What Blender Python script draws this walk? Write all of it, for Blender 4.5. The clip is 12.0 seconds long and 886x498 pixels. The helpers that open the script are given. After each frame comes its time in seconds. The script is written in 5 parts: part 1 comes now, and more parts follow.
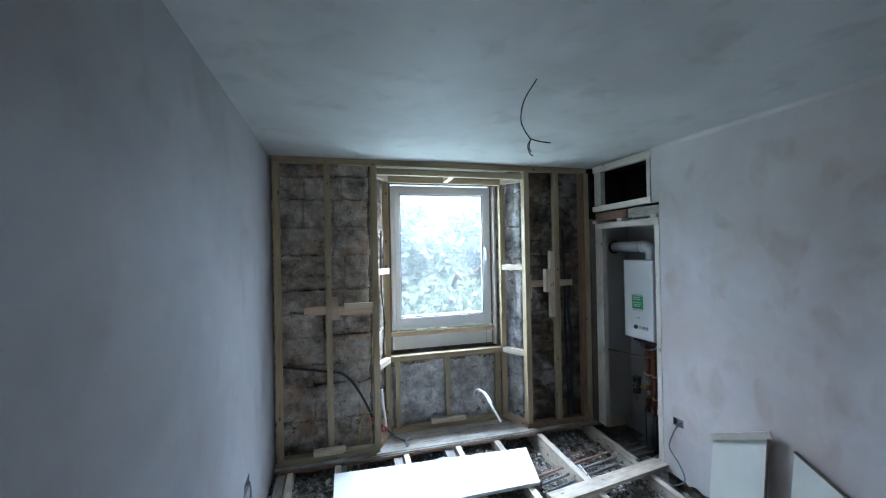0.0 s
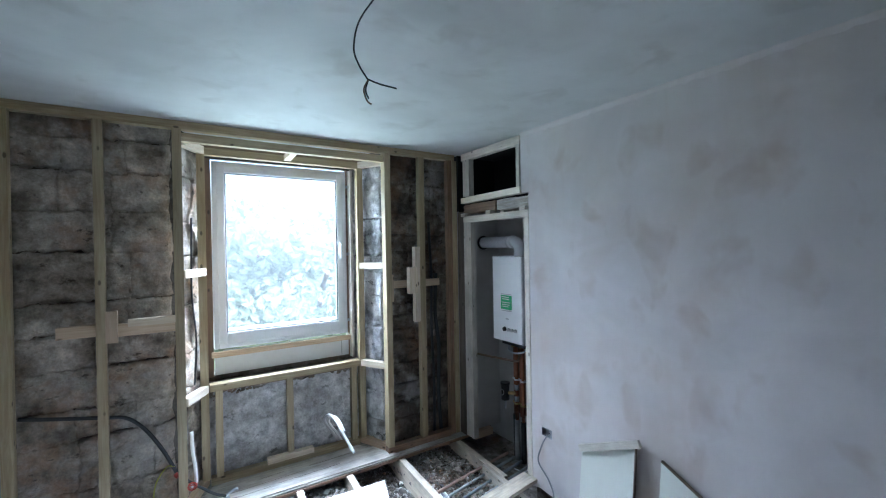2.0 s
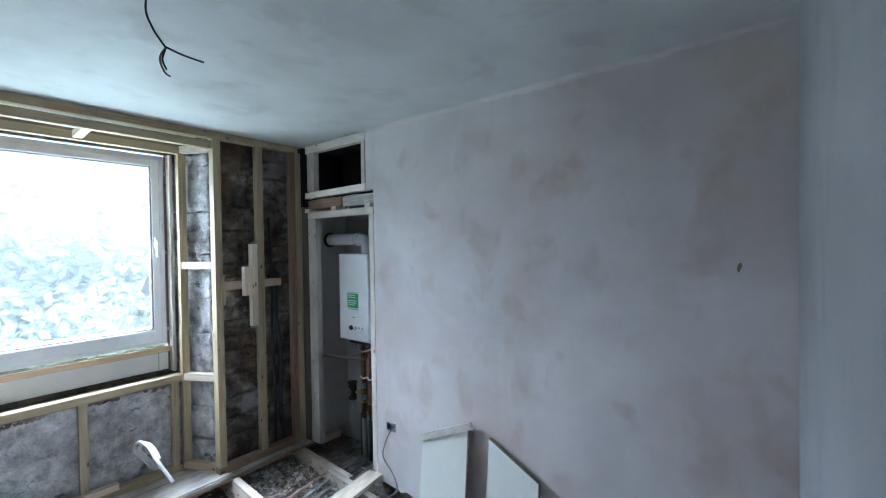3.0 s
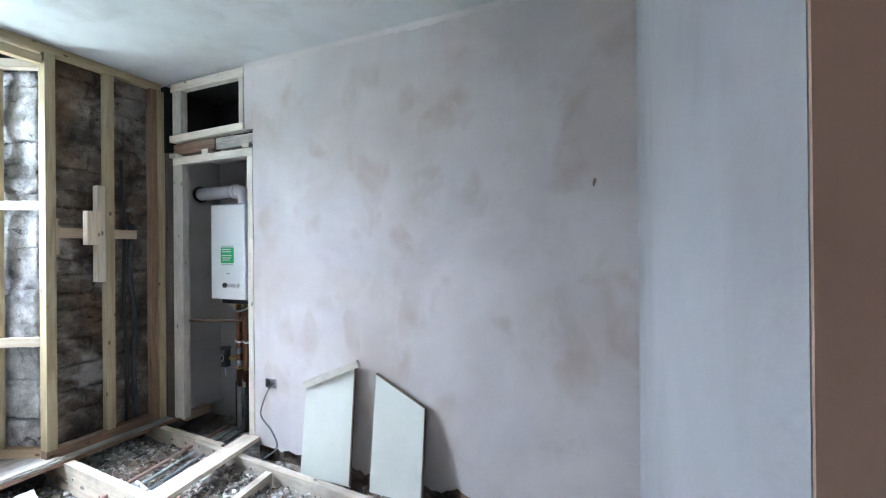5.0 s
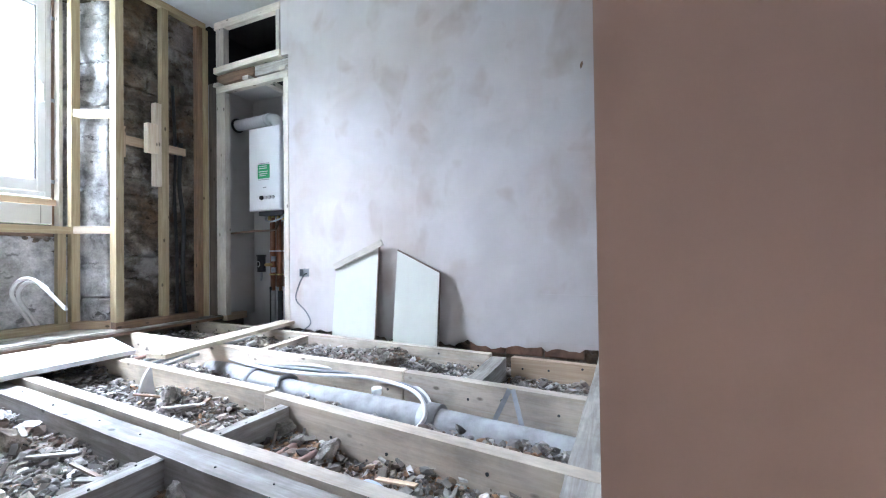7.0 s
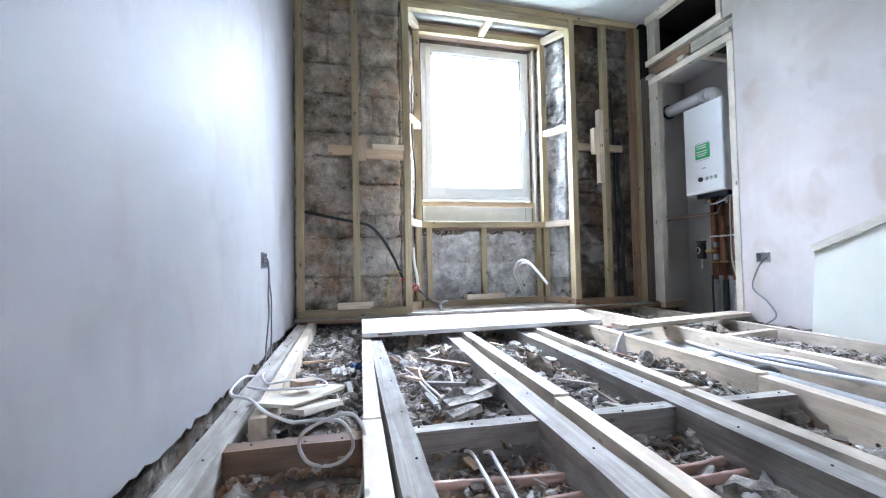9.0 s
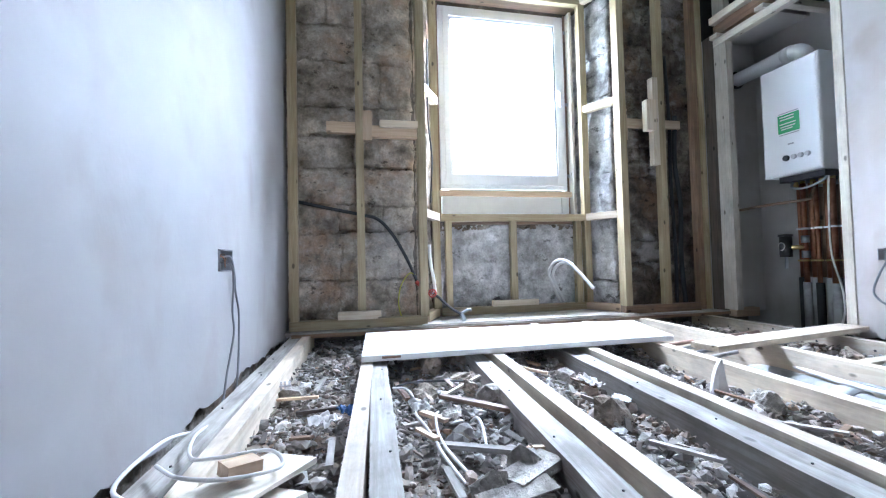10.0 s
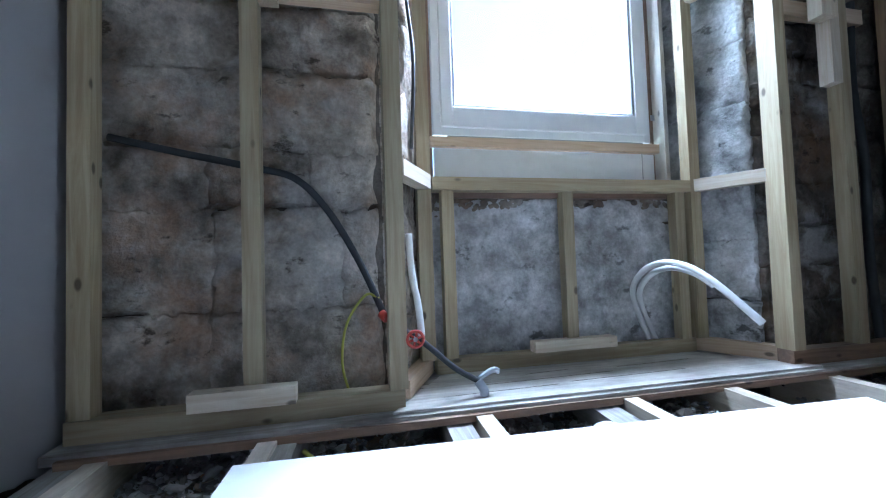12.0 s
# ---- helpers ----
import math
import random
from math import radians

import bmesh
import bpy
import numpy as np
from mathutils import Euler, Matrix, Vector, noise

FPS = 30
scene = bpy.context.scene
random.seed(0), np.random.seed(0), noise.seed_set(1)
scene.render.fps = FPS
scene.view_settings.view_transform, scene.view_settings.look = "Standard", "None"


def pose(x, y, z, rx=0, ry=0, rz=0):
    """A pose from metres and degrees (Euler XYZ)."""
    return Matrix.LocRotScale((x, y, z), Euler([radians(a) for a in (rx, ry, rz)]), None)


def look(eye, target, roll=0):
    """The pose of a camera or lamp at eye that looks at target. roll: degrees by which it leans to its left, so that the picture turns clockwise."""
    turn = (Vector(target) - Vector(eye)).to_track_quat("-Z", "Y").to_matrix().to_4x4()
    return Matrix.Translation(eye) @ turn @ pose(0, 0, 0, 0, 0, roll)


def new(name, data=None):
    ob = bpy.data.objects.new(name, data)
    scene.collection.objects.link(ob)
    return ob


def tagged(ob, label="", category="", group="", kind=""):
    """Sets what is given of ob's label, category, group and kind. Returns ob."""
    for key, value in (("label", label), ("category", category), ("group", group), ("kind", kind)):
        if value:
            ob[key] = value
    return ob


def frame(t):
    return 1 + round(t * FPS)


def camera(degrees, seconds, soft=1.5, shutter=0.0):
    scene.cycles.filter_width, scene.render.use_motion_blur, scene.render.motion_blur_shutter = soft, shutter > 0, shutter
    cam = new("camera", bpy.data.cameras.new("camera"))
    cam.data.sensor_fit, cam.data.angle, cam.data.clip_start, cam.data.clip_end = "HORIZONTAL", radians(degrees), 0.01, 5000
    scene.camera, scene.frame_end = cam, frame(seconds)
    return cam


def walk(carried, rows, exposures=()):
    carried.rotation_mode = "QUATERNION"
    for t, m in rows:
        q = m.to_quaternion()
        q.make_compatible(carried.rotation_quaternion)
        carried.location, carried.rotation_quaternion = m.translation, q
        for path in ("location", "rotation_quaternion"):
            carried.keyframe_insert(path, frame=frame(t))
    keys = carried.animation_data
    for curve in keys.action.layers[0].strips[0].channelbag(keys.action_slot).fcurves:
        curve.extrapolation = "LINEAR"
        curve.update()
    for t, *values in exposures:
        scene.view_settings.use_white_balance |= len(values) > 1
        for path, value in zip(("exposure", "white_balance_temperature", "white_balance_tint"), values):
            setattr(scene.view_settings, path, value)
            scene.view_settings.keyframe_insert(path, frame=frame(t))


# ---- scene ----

cam = camera(93.5, 12.0, soft=1.1)
PATH = [
    (0, (0.052, -0.013, 1.709), (0.613, 1.907, 1.717), -1.1),
    (0.5, (0.137, 0.246, 1.706), (0.692, 2.168, 1.717), -1.1),
    (1, (0.264, 0.42, 1.695), (0.852, 2.332, 1.702), -1.1),
    (1.5, (0.377, 0.479, 1.687), (1.135, 2.33, 1.69), -1.2),
    (2, (0.456, 0.473, 1.68), (1.543, 2.151, 1.67), -1.0),
    (2.5, (0.508, 0.439, 1.678), (1.862, 1.906, 1.658), -1.0),
    (3, (0.542, 0.416, 1.669), (2.113, 1.641, 1.641), -0.9),
    (3.5, (0.546, 0.392, 1.643), (2.272, 1.375, 1.611), -0.7),
    (3.7, (0.544, 0.390, 1.631), (2.307, 1.301, 1.594), -0.7),
    (5.3, (0.537, 0.408, 1.146), (2.381, 1.184, 1.147), -0.6),
    (5.5, (0.544, 0.417, 1.083), (2.389, 1.189, 1.079), -0.7),
    (6, (0.504, 0.405, 0.843), (2.351, 1.173, 0.84), -1.0),
    (6.5, (0.352, 0.364, 0.62), (2.204, 1.12, 0.645), -1.0),
    (6.7, (0.279, 0.331, 0.569), (2.131, 1.088, 0.595), -0.9),
    (8.3, (-0.086, 0.21, 0.432), (1.0, 1.889, 0.475), -1.4),
    (8.5, (-0.076, 0.254, 0.418), (0.789, 2.057, 0.471), -1.3),
    (9, (-0.04, 0.428, 0.404), (0.456, 2.365, 0.467), -1.1),
    (9.5, (0.026, 0.67, 0.404), (0.438, 2.626, 0.474), -1.2),
    (10, (0.073, 0.963, 0.403), (0.482, 2.919, 0.469), -1.3),
    (10.5, (0.106, 1.267, 0.4), (0.517, 3.223, 0.468), -1.4),
    (11, (0.147, 1.61, 0.418), (0.555, 3.567, 0.49), -1.5),
    (11.5, (0.197, 1.964, 0.411), (0.601, 3.92, 0.497), -1.4),
    (12, (0.353, 2.339, 0.419), (0.798, 4.287, 0.5), -1.9),
]
EXPOSURES = [(0, 2.18, 5200, 8), (1.5, 2.46, 5200, 9), (3.5, 2.8, 5350, 10), (5.5, 3.6, 5650, 13), (6.5, 3.74, 5600, 14),
             (8.5, 3.5, 5650, 14), (10.5, 3.38, 5350, 13), (11.5, 3.15, 5200, 12), (12, 2.52, 4850, 10)]
walk(cam, [(t, look(eye, aim, roll)) for t, eye, aim, roll in PATH], EXPOSURES)

# ---- sky and sun: an overcast day ----
world = bpy.data.worlds.new("overcast_sky")
scene.world = world
world.use_nodes = True
wn = world.node_tree
sky = wn.nodes.new("ShaderNodeTexSky")
sky.sky_type, sky.sun_disc = "NISHITA", False
sky.sun_elevation, sky.sun_rotation = radians(48), radians(160)
sky.dust_density = 3.0
wn.links.new(sky.outputs["Color"], wn.nodes["Background"].inputs["Color"])
wn.nodes["Background"].inputs["Strength"].default_value = 0.15
sun = new("sun", bpy.data.lights.new("sun", "SUN"))
sun.data.energy, sun.data.angle, sun.data.color = 5.0, radians(40), (1.0, 0.96, 0.9)
sun.matrix_world = look((1, -6, 9), (0.5, 2, 0))
# area lamp added outside above the window head, standing in for the upper sky
sky_fill = new("sky_fill_lamp", bpy.data.lights.new("sky_fill_lamp", "AREA"))
sky_fill.data.shape, sky_fill.data.size, sky_fill.data.size_y = "RECTANGLE", 4.4, 1.1
sky_fill.data.energy, sky_fill.data.color = 205, (0.87, 0.935, 1.0)
sky_fill.matrix_world = look((2.6, 4.66, 2.84), (2.4, 2.9, 0.5))
# green-white lamp added unseen below the outer sill, imitating bounce from the greenery
bounce_lamp = new("bounce_lamp", bpy.data.lights.new("bounce_lamp", "AREA"))
bounce_lamp.data.shape, bounce_lamp.data.size, bounce_lamp.data.size_y = "RECTANGLE", 1.3, 0.5
bounce_lamp.data.energy, bounce_lamp.data.color = 3.4, (0.82, 1.0, 0.88)
bounce_lamp.matrix_world = look((1.2, 4.4, 0.86), (1.2, 3.5, 2.3))

# ---- materials ----


class Nodes:
    """A node material in short form."""

    def __init__(self, name, rough=0.7, metal=0.0):
        self.m = bpy.data.materials.new(name)
        self.m.use_nodes = True
        self.t = self.m.node_tree
        self.b = self.t.nodes["Principled BSDF"]
        self.b.inputs["Roughness"].default_value = rough
        self.b.inputs["Metallic"].default_value = metal

    def n(self, kind, **sockets):
        node = self.t.nodes.new(kind)
        for key, value in sockets.items():
            node.inputs[key.replace("_", " ")].default_value = value
        return node

    def link(self, a, b):
        self.t.links.new(a, b)

    def coords(self, scale=(1, 1, 1), kind="Object", attribute=""):
        if attribute:
            src = self.n("ShaderNodeAttribute")
            src.attribute_name = attribute
            out = src.outputs["Vector"]
        else:
            out = self.n("ShaderNodeTexCoord").outputs[kind]
        mp = self.n("ShaderNodeMapping", Scale=scale)
        self.link(out, mp.inputs["Vector"])
        return mp.outputs["Vector"]

    def noise(self, vec, scale, detail=5.0, rough=0.55, distort=0.0):
        node = self.n("ShaderNodeTexNoise", Scale=scale, Detail=detail, Roughness=rough, Distortion=distort)
        self.link(vec, node.inputs["Vector"])
        return node.outputs["Fac"]

    def ramp(self, fac, *stops):
        node = self.n("ShaderNodeValToRGB")
        while len(node.color_ramp.elements) < len(stops):
            node.color_ramp.elements.new(0.5)
        for e, (p, c) in zip(node.color_ramp.elements, stops):
            e.position, e.color = p, (*c, 1) if len(c) == 3 else c
        self.link(fac, node.inputs["Fac"])
        return node.outputs["Color"]

    def mix(self, fac, a, b, mode="MIX"):
        node = self.n("ShaderNodeMix")
        node.data_type, node.blend_type = "RGBA", mode
        for value, i in ((fac, 0), (a, 6), (b, 7)):
            if isinstance(value, (int, float)):
                node.inputs[i].default_value = value
            elif isinstance(value, tuple):
                node.inputs[i].default_value = (*value, 1)
            else:
                self.link(value, node.inputs[i])
        return node.outputs[2]

    def bump(self, height, strength, distance=0.01):
        node = self.n("ShaderNodeBump", Strength=strength, Distance=distance)
        self.link(height, node.inputs["Height"])
        last = self.b.inputs["Normal"]
        if last.is_linked:
            self.link(last.links[0].from_socket, node.inputs["Normal"])
        self.link(node.outputs["Normal"], last)

    def colour(self, c):
        if isinstance(c, tuple):
            self.b.inputs["Base Color"].default_value = (*c, 1)
        else:
            self.link(c, self.b.inputs["Base Color"])
        return self.m

    def random(self):
        return self.n("ShaderNodeObjectInfo").outputs["Random"]

    def island(self):
        return self.n("ShaderNodeNewGeometry").outputs["Random Per Island"]


K, W1 = (0, 0, 0), (1, 1, 1)


def plaster(name, base, stain, amount, streak=True, trowel=1.0):
    s = Nodes(name, 0.62)
    v = s.coords()
    c = s.mix(s.ramp(s.noise(v, 0.9, 4, 0.6, 0.6), (0.38, K), (0.62, W1)), base, tuple(x * 0.82 for x in base))
    big = s.ramp(s.noise(v, 1.5, 4, 0.55, 0.4), (0.46, K), (0.74, W1))
    c = s.mix(s.mix(1.0, big, (0.62 * amount,) * 3, "MULTIPLY"), c, stain)
    pale = s.ramp(s.noise(s.coords((1, 1, 1.6)), 2.0, 3, 0.5, 0.5), (0.5, K), (0.7, W1))
    c = s.mix(s.mix(1.0, pale, (0.5 * amount,) * 3, "MULTIPLY"), c, tuple(min(0.8, x * 1.12) for x in base))
    if streak:
        col = s.ramp(s.noise(s.coords((6, 6, 0.5)), 1.0, 4, 0.6, 0.5), (0.52, K), (0.72, W1))
        c = s.mix(s.mix(1.0, col, (0.22 * amount,) * 3, "MULTIPLY"), c, tuple(x * 0.92 for x in stain))
    spots = s.ramp(s.noise(s.coords((1, 1, 0.75)), 4.2, 3, 0.5, 0.35), (0.56, K), (0.72, W1))
    c = s.mix(s.mix(1.0, spots, (0.7 * amount,) * 3, "MULTIPLY"), c, tuple(x * 0.78 for x in stain))
    sweep = s.noise(s.coords((1.0, 3.0, 2.0)), 1.5, 5, 0.6, 1.2)
    c = s.mix(s.ramp(sweep, (0.38, (0.1 * trowel,) * 3), (0.62, K)), c, tuple(x * 0.7 for x in base))
    s.bump(sweep, 0.22 * trowel, 0.02)
    s.bump(s.noise(v, 7.0, 4), 0.12, 0.012)
    s.bump(s.noise(v, 90, 3), 0.06, 0.003)
    return s.colour(c)


def timber(name, light, dark, rough=0.6, dirt=0.0, knots=True):
    s = Nodes(name, rough)
    v = s.coords((0.8, 14, 14), attribute="grain")
    rings = s.noise(v, 3.2, 5, 0.62, 1.2)
    c = s.mix(s.ramp(rings, (0.36, K), (0.64, W1)), light, dark)
    if knots:
        vo = s.n("ShaderNodeTexVoronoi", Scale=1.0)
        s.link(s.coords((6.5, 13, 13), attribute="grain"), vo.inputs["Vector"])
        c = s.mix(s.ramp(vo.outputs["Distance"], (0.07, W1), (0.13, K)), c, tuple(x * 0.35 for x in dark))
    if dirt:
        d = s.ramp(s.noise(s.coords((1, 2, 2), attribute="grain"), 5, 6, 0.65), (0.42, K), (0.7, W1))
        c = s.mix(s.mix(1.0, d, (dirt,) * 3, "MULTIPLY"), c, (0.11, 0.1, 0.09))
    hue = s.ramp(s.random(), (0.0, (0.8, 0.8, 0.8)), (1.0, (1.12, 1.1, 1.06)))
    c = s.mix(1.0, c, hue, "MULTIPLY")
    s.bump(rings, 0.25, 0.003)
    return s.colour(c)


def simple(name, c, rough=0.5, metal=0.0, wear=0.15, bump=0.0, scale=14.0):
    s = Nodes(name, rough, metal)
    f = s.ramp(s.noise(s.coords(), scale, 5, 0.6), (0.4, K), (0.7, W1))
    col = s.mix(f, c, tuple(x * (1 - wear) for x in c))
    if bump:
        s.bump(s.noise(s.coords(), scale * 3, 5), bump, 0.006)
    return s.colour(col)


def masonry(name, dark, mid, light, rust, patch=0.6, lime=0.0):
    """Old stone smeared with mortar: broad tones, mottling and sparse pits."""
    s = Nodes(name, 0.93)
    s.b.inputs["Specular IOR Level"].default_value = 0.15
    v = s.coords()
    tone = s.noise(v, 4.2, 10, 0.62)
    c = s.ramp(tone, (0.36, dark), (0.5, mid), (0.64, light))
    c = s.mix(s.ramp(s.random(), (0.0, K), (1.0, (0.35,) * 3)), c, mid)
    mottle = s.noise(v, 14, 8, 0.62)
    c = s.mix(0.8, c, s.ramp(mottle, (0.36, (0.5,) * 3), (0.64, (1.35,) * 3)), "MULTIPLY")
    r = s.ramp(s.noise(v, 3.1, 8, 0.64), (0.5, K), (0.66, W1))
    c = s.mix(s.mix(1.0, r, (patch,) * 3, "MULTIPLY"), c, rust)
    if lime:
        w = s.ramp(s.noise(s.coords((1, 1, 1.3)), 2.4, 9, 0.62), (0.53, K), (0.6, W1))
        c = s.mix(s.mix(1.0, w, (lime,) * 3, "MULTIPLY"), c, (0.5, 0.485, 0.46))
        scrape = s.ramp(s.noise(s.coords((1, 1, 0.35)), 26, 5, 0.6, 0.8), (0.62, K), (0.7, (0.4 * lime,) * 3))
        c = s.mix(scrape, c, (0.6, 0.59, 0.57))
    pit = s.ramp(s.noise(s.coords((1, 1, 1.5)), 8, 8, 0.66), (0.6, K), (0.66, (0.8,) * 3))
    c = s.mix(pit, c, tuple(x * 0.35 for x in dark))
    grain = s.noise(v, 70, 4, 0.6)
    c = s.mix(0.5, c, s.ramp(grain, (0.36, (0.72,) * 3), (0.64, (1.2,) * 3)), "MULTIPLY")
    s.bump(tone, 0.4, 0.04)
    s.bump(mottle, 0.85, 0.025)
    s.bump(grain, 0.4, 0.005)
    return s.colour(c)


def heap(name, stops, soil=0.0):
    s = Nodes(name, 0.92)
    c = s.ramp(s.island(), *stops)
    c = s.mix(s.ramp(s.noise(s.coords(), 40, 5, 0.65), (0.35, (0.5,) * 3), (0.65, K)), c, (0.15, 0.135, 0.12))
    if soil:
        d = s.ramp(s.noise(s.coords(), 1.5, 5, 0.6, 0.5), (0.5, K), (0.64, (soil,) * 3))
        c = s.mix(d, c, (0.27, 0.155, 0.085))
    s.bump(s.noise(s.coords(), 120, 5, 0.7), 0.4, 0.004)
    return s.colour(c)


# Near-black colour standing in for the shade inside the cupboard void.
VOID_BLACK = simple("void_shade_black", (0.012, 0.011, 0.01), 0.95)
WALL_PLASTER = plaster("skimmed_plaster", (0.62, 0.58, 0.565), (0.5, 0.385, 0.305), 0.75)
# Left wall base set darker than the right wall's, to dim excess light there.
LEFT_PLASTER = plaster("dimmed_plaster", (0.37, 0.362, 0.365), (0.33, 0.275, 0.25), 0.6, True, 0.5)
CEILING_PLASTER = plaster("ceiling_plaster", (0.60, 0.61, 0.60), (0.45, 0.44, 0.415), 0.7, False)
CUPBOARD_PLASTER = plaster("cupboard_plaster", (0.54, 0.525, 0.5), (0.4, 0.37, 0.33), 0.45)
FRESH_PLASTER = plaster("fresh_plaster", (0.6, 0.56, 0.54), (0.5, 0.42, 0.36), 0.5, False, 0.5)
NEAR_PLASTER = plaster("grey_plaster", (0.38, 0.38, 0.38), (0.32, 0.30, 0.27), 0.5)
BROWN_PLASTER = plaster("brown_base_plaster", (0.43, 0.285, 0.21), (0.47, 0.29, 0.2), 0.5, False, 0.15)
NEW_WOOD = timber("new_softwood", (0.70, 0.62, 0.50), (0.58, 0.47, 0.34))
JOIST_WOOD = timber("pale_softwood", (0.70, 0.63, 0.53), (0.58, 0.49, 0.38), dirt=0.5)
GREEN_WOOD = timber("treated_softwood", (0.47, 0.395, 0.25), (0.35, 0.265, 0.15))
BARE_WOOD = timber("bare_softwood", (0.62, 0.48, 0.34), (0.5, 0.36, 0.24))
BROWN_WOOD = timber("aged_brown_wood", (0.30, 0.19, 0.12), (0.2, 0.12, 0.075), dirt=0.5)
OLD_WOOD = timber("old_grey_timber", (0.47, 0.45, 0.42), (0.29, 0.265, 0.235), 0.8, 0.65)
DARK_WOOD = timber("dark_old_timber", (0.13, 0.10, 0.08), (0.07, 0.055, 0.045), 0.85, 0.5)
PAINTED_WOOD = timber("whitewashed_timber", (0.74, 0.70, 0.63), (0.63, 0.57, 0.48), 0.65, 0.35)
DUSTY_PLY = timber("dusty_plywood_timber", (0.66, 0.63, 0.58), (0.5, 0.46, 0.4), 0.75, 0.55, knots=False)
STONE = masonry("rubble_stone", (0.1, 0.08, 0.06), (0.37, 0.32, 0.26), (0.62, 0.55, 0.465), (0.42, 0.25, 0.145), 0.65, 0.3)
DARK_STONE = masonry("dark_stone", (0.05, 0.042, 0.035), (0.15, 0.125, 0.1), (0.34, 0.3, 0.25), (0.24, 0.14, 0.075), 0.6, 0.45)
# Lime-streaked right jamb stone, with the window's light painted in as paler tones.
JAMB_STONE = masonry("lit_limed_stone", (0.2, 0.195, 0.19), (0.48, 0.48, 0.48), (0.68, 0.68, 0.68), (0.3, 0.26, 0.2), 0.4, 0.5)
RENDER = masonry("cement_render", (0.36, 0.345, 0.325), (0.53, 0.515, 0.5), (0.61, 0.6, 0.59), (0.24, 0.2, 0.165), 0.5)
MORTAR = masonry("dark_mortar", (0.06, 0.053, 0.046), (0.12, 0.106, 0.09), (0.2, 0.18, 0.16), (0.15, 0.1, 0.06))
SOIL = masonry("dusty_soil", (0.15, 0.13, 0.11), (0.28, 0.255, 0.225), (0.4, 0.375, 0.34), (0.24, 0.13, 0.06), 0.7)
RUBBLE = heap("rubble", [(0.0, (0.08, 0.074, 0.069)), (0.35, (0.3, 0.285, 0.265)), (0.7, (0.52, 0.49, 0.45)), (0.92, (0.78, 0.77, 0.74)), (1.0, (0.46, 0.27, 0.15))], 0.5)
EARTH = heap("earth_crumbs", [(0.0, (0.07, 0.05, 0.036)), (0.45, (0.24, 0.155, 0.095)), (0.75, (0.46, 0.25, 0.12)), (1.0, (0.52, 0.45, 0.38))])
CHUNK = masonry("broken_mortar", (0.22, 0.2, 0.18), (0.4, 0.37, 0.33), (0.55, 0.52, 0.48), (0.36, 0.3, 0.22), 0.5)
BRICK = simple("red_brick", (0.25, 0.14, 0.09), 0.9, wear=0.5, bump=0.5)
UPVC = simple("white_upvc", (0.8, 0.81, 0.83), 0.3, wear=0.05)
PANEL = simple("white_board_face", (0.8, 0.8, 0.79), 0.45, wear=0.06, scale=5)
CREAM = simple("cream_board", (0.66, 0.67, 0.6), 0.38, wear=0.06, scale=4)
EDGE = simple("chipboard_edge", (0.2, 0.15, 0.11), 0.85, wear=0.3)
ENAMEL = simple("white_enamel", (0.82, 0.83, 0.85), 0.18, wear=0.03, scale=3)
GREEN = simple("green_label", (0.03, 0.36, 0.12), 0.4, wear=0.05)
GREYPRINT = simple("grey_print", (0.36, 0.37, 0.38), 0.5)
DIAL = simple("pale_grey_dial", (0.5, 0.51, 0.53), 0.35)
BLACK = simple("black_plastic", (0.018, 0.018, 0.02), 0.4)
RUBBER = simple("grey_insulation", (0.035, 0.037, 0.04), 0.7, wear=0.3, bump=0.3)
COPPER = simple("copper_pipe", (0.36, 0.17, 0.105), 0.42, 0.9, wear=0.45)
DUSTCOPPER = simple("dusty_copper", (0.47, 0.31, 0.25), 0.65, 0.15, wear=0.35)
BRASS = simple("brass_fitting", (0.6, 0.45, 0.2), 0.35, 0.9, wear=0.4)
STEEL = simple("galvanised_steel", (0.45, 0.47, 0.5), 0.42, 0.85, wear=0.3)
GREYPIPE = simple("grey_plastic_pipe", (0.37, 0.37, 0.37), 0.6, wear=0.5, bump=0.15, scale=9)
WHITECABLE = simple("white_cable", (0.72, 0.71, 0.69), 0.45)
GREYCABLE = simple("grey_cable", (0.2, 0.21, 0.225), 0.45)
BLUEPIPE = simple("pale_blue_corrugated_pipe", (0.5, 0.58, 0.7), 0.4)
YELLOW = simple("yellow_green_wire", (0.42, 0.4, 0.06), 0.45)
RED = simple("red_plastic", (0.42, 0.05, 0.03), 0.4)
PAPER = simple("dusty_paper", (0.7, 0.68, 0.65), 0.8, wear=0.2)
BLUEBIT = simple("blue_plastic", (0.08, 0.2, 0.5), 0.4)
LEAF = heap("tree_leaves", [(0.0, (0.08, 0.11, 0.07)), (1.0, (0.17, 0.21, 0.14))])
leaf_mix = LEAF.node_tree.nodes.new("ShaderNodeMixShader")
leaf_thin = LEAF.node_tree.nodes.new("ShaderNodeBsdfTranslucent")
leaf_thin.inputs["Color"].default_value = (0.28, 0.36, 0.22, 1)
leaf_mix.inputs[0].default_value = 0.3
LEAF.node_tree.links.new(LEAF.node_tree.nodes["Principled BSDF"].outputs[0], leaf_mix.inputs[1])
LEAF.node_tree.links.new(leaf_thin.outputs[0], leaf_mix.inputs[2])
LEAF.node_tree.links.new(leaf_mix.outputs[0], LEAF.node_tree.nodes["Material Output"].inputs["Surface"])
BARK = simple("bark", (0.12, 0.09, 0.07), 0.9, wear=0.4, bump=0.6)
YARD = simple("rough_grass", (0.13, 0.2, 0.07), 0.9, wear=0.35, scale=0.6)

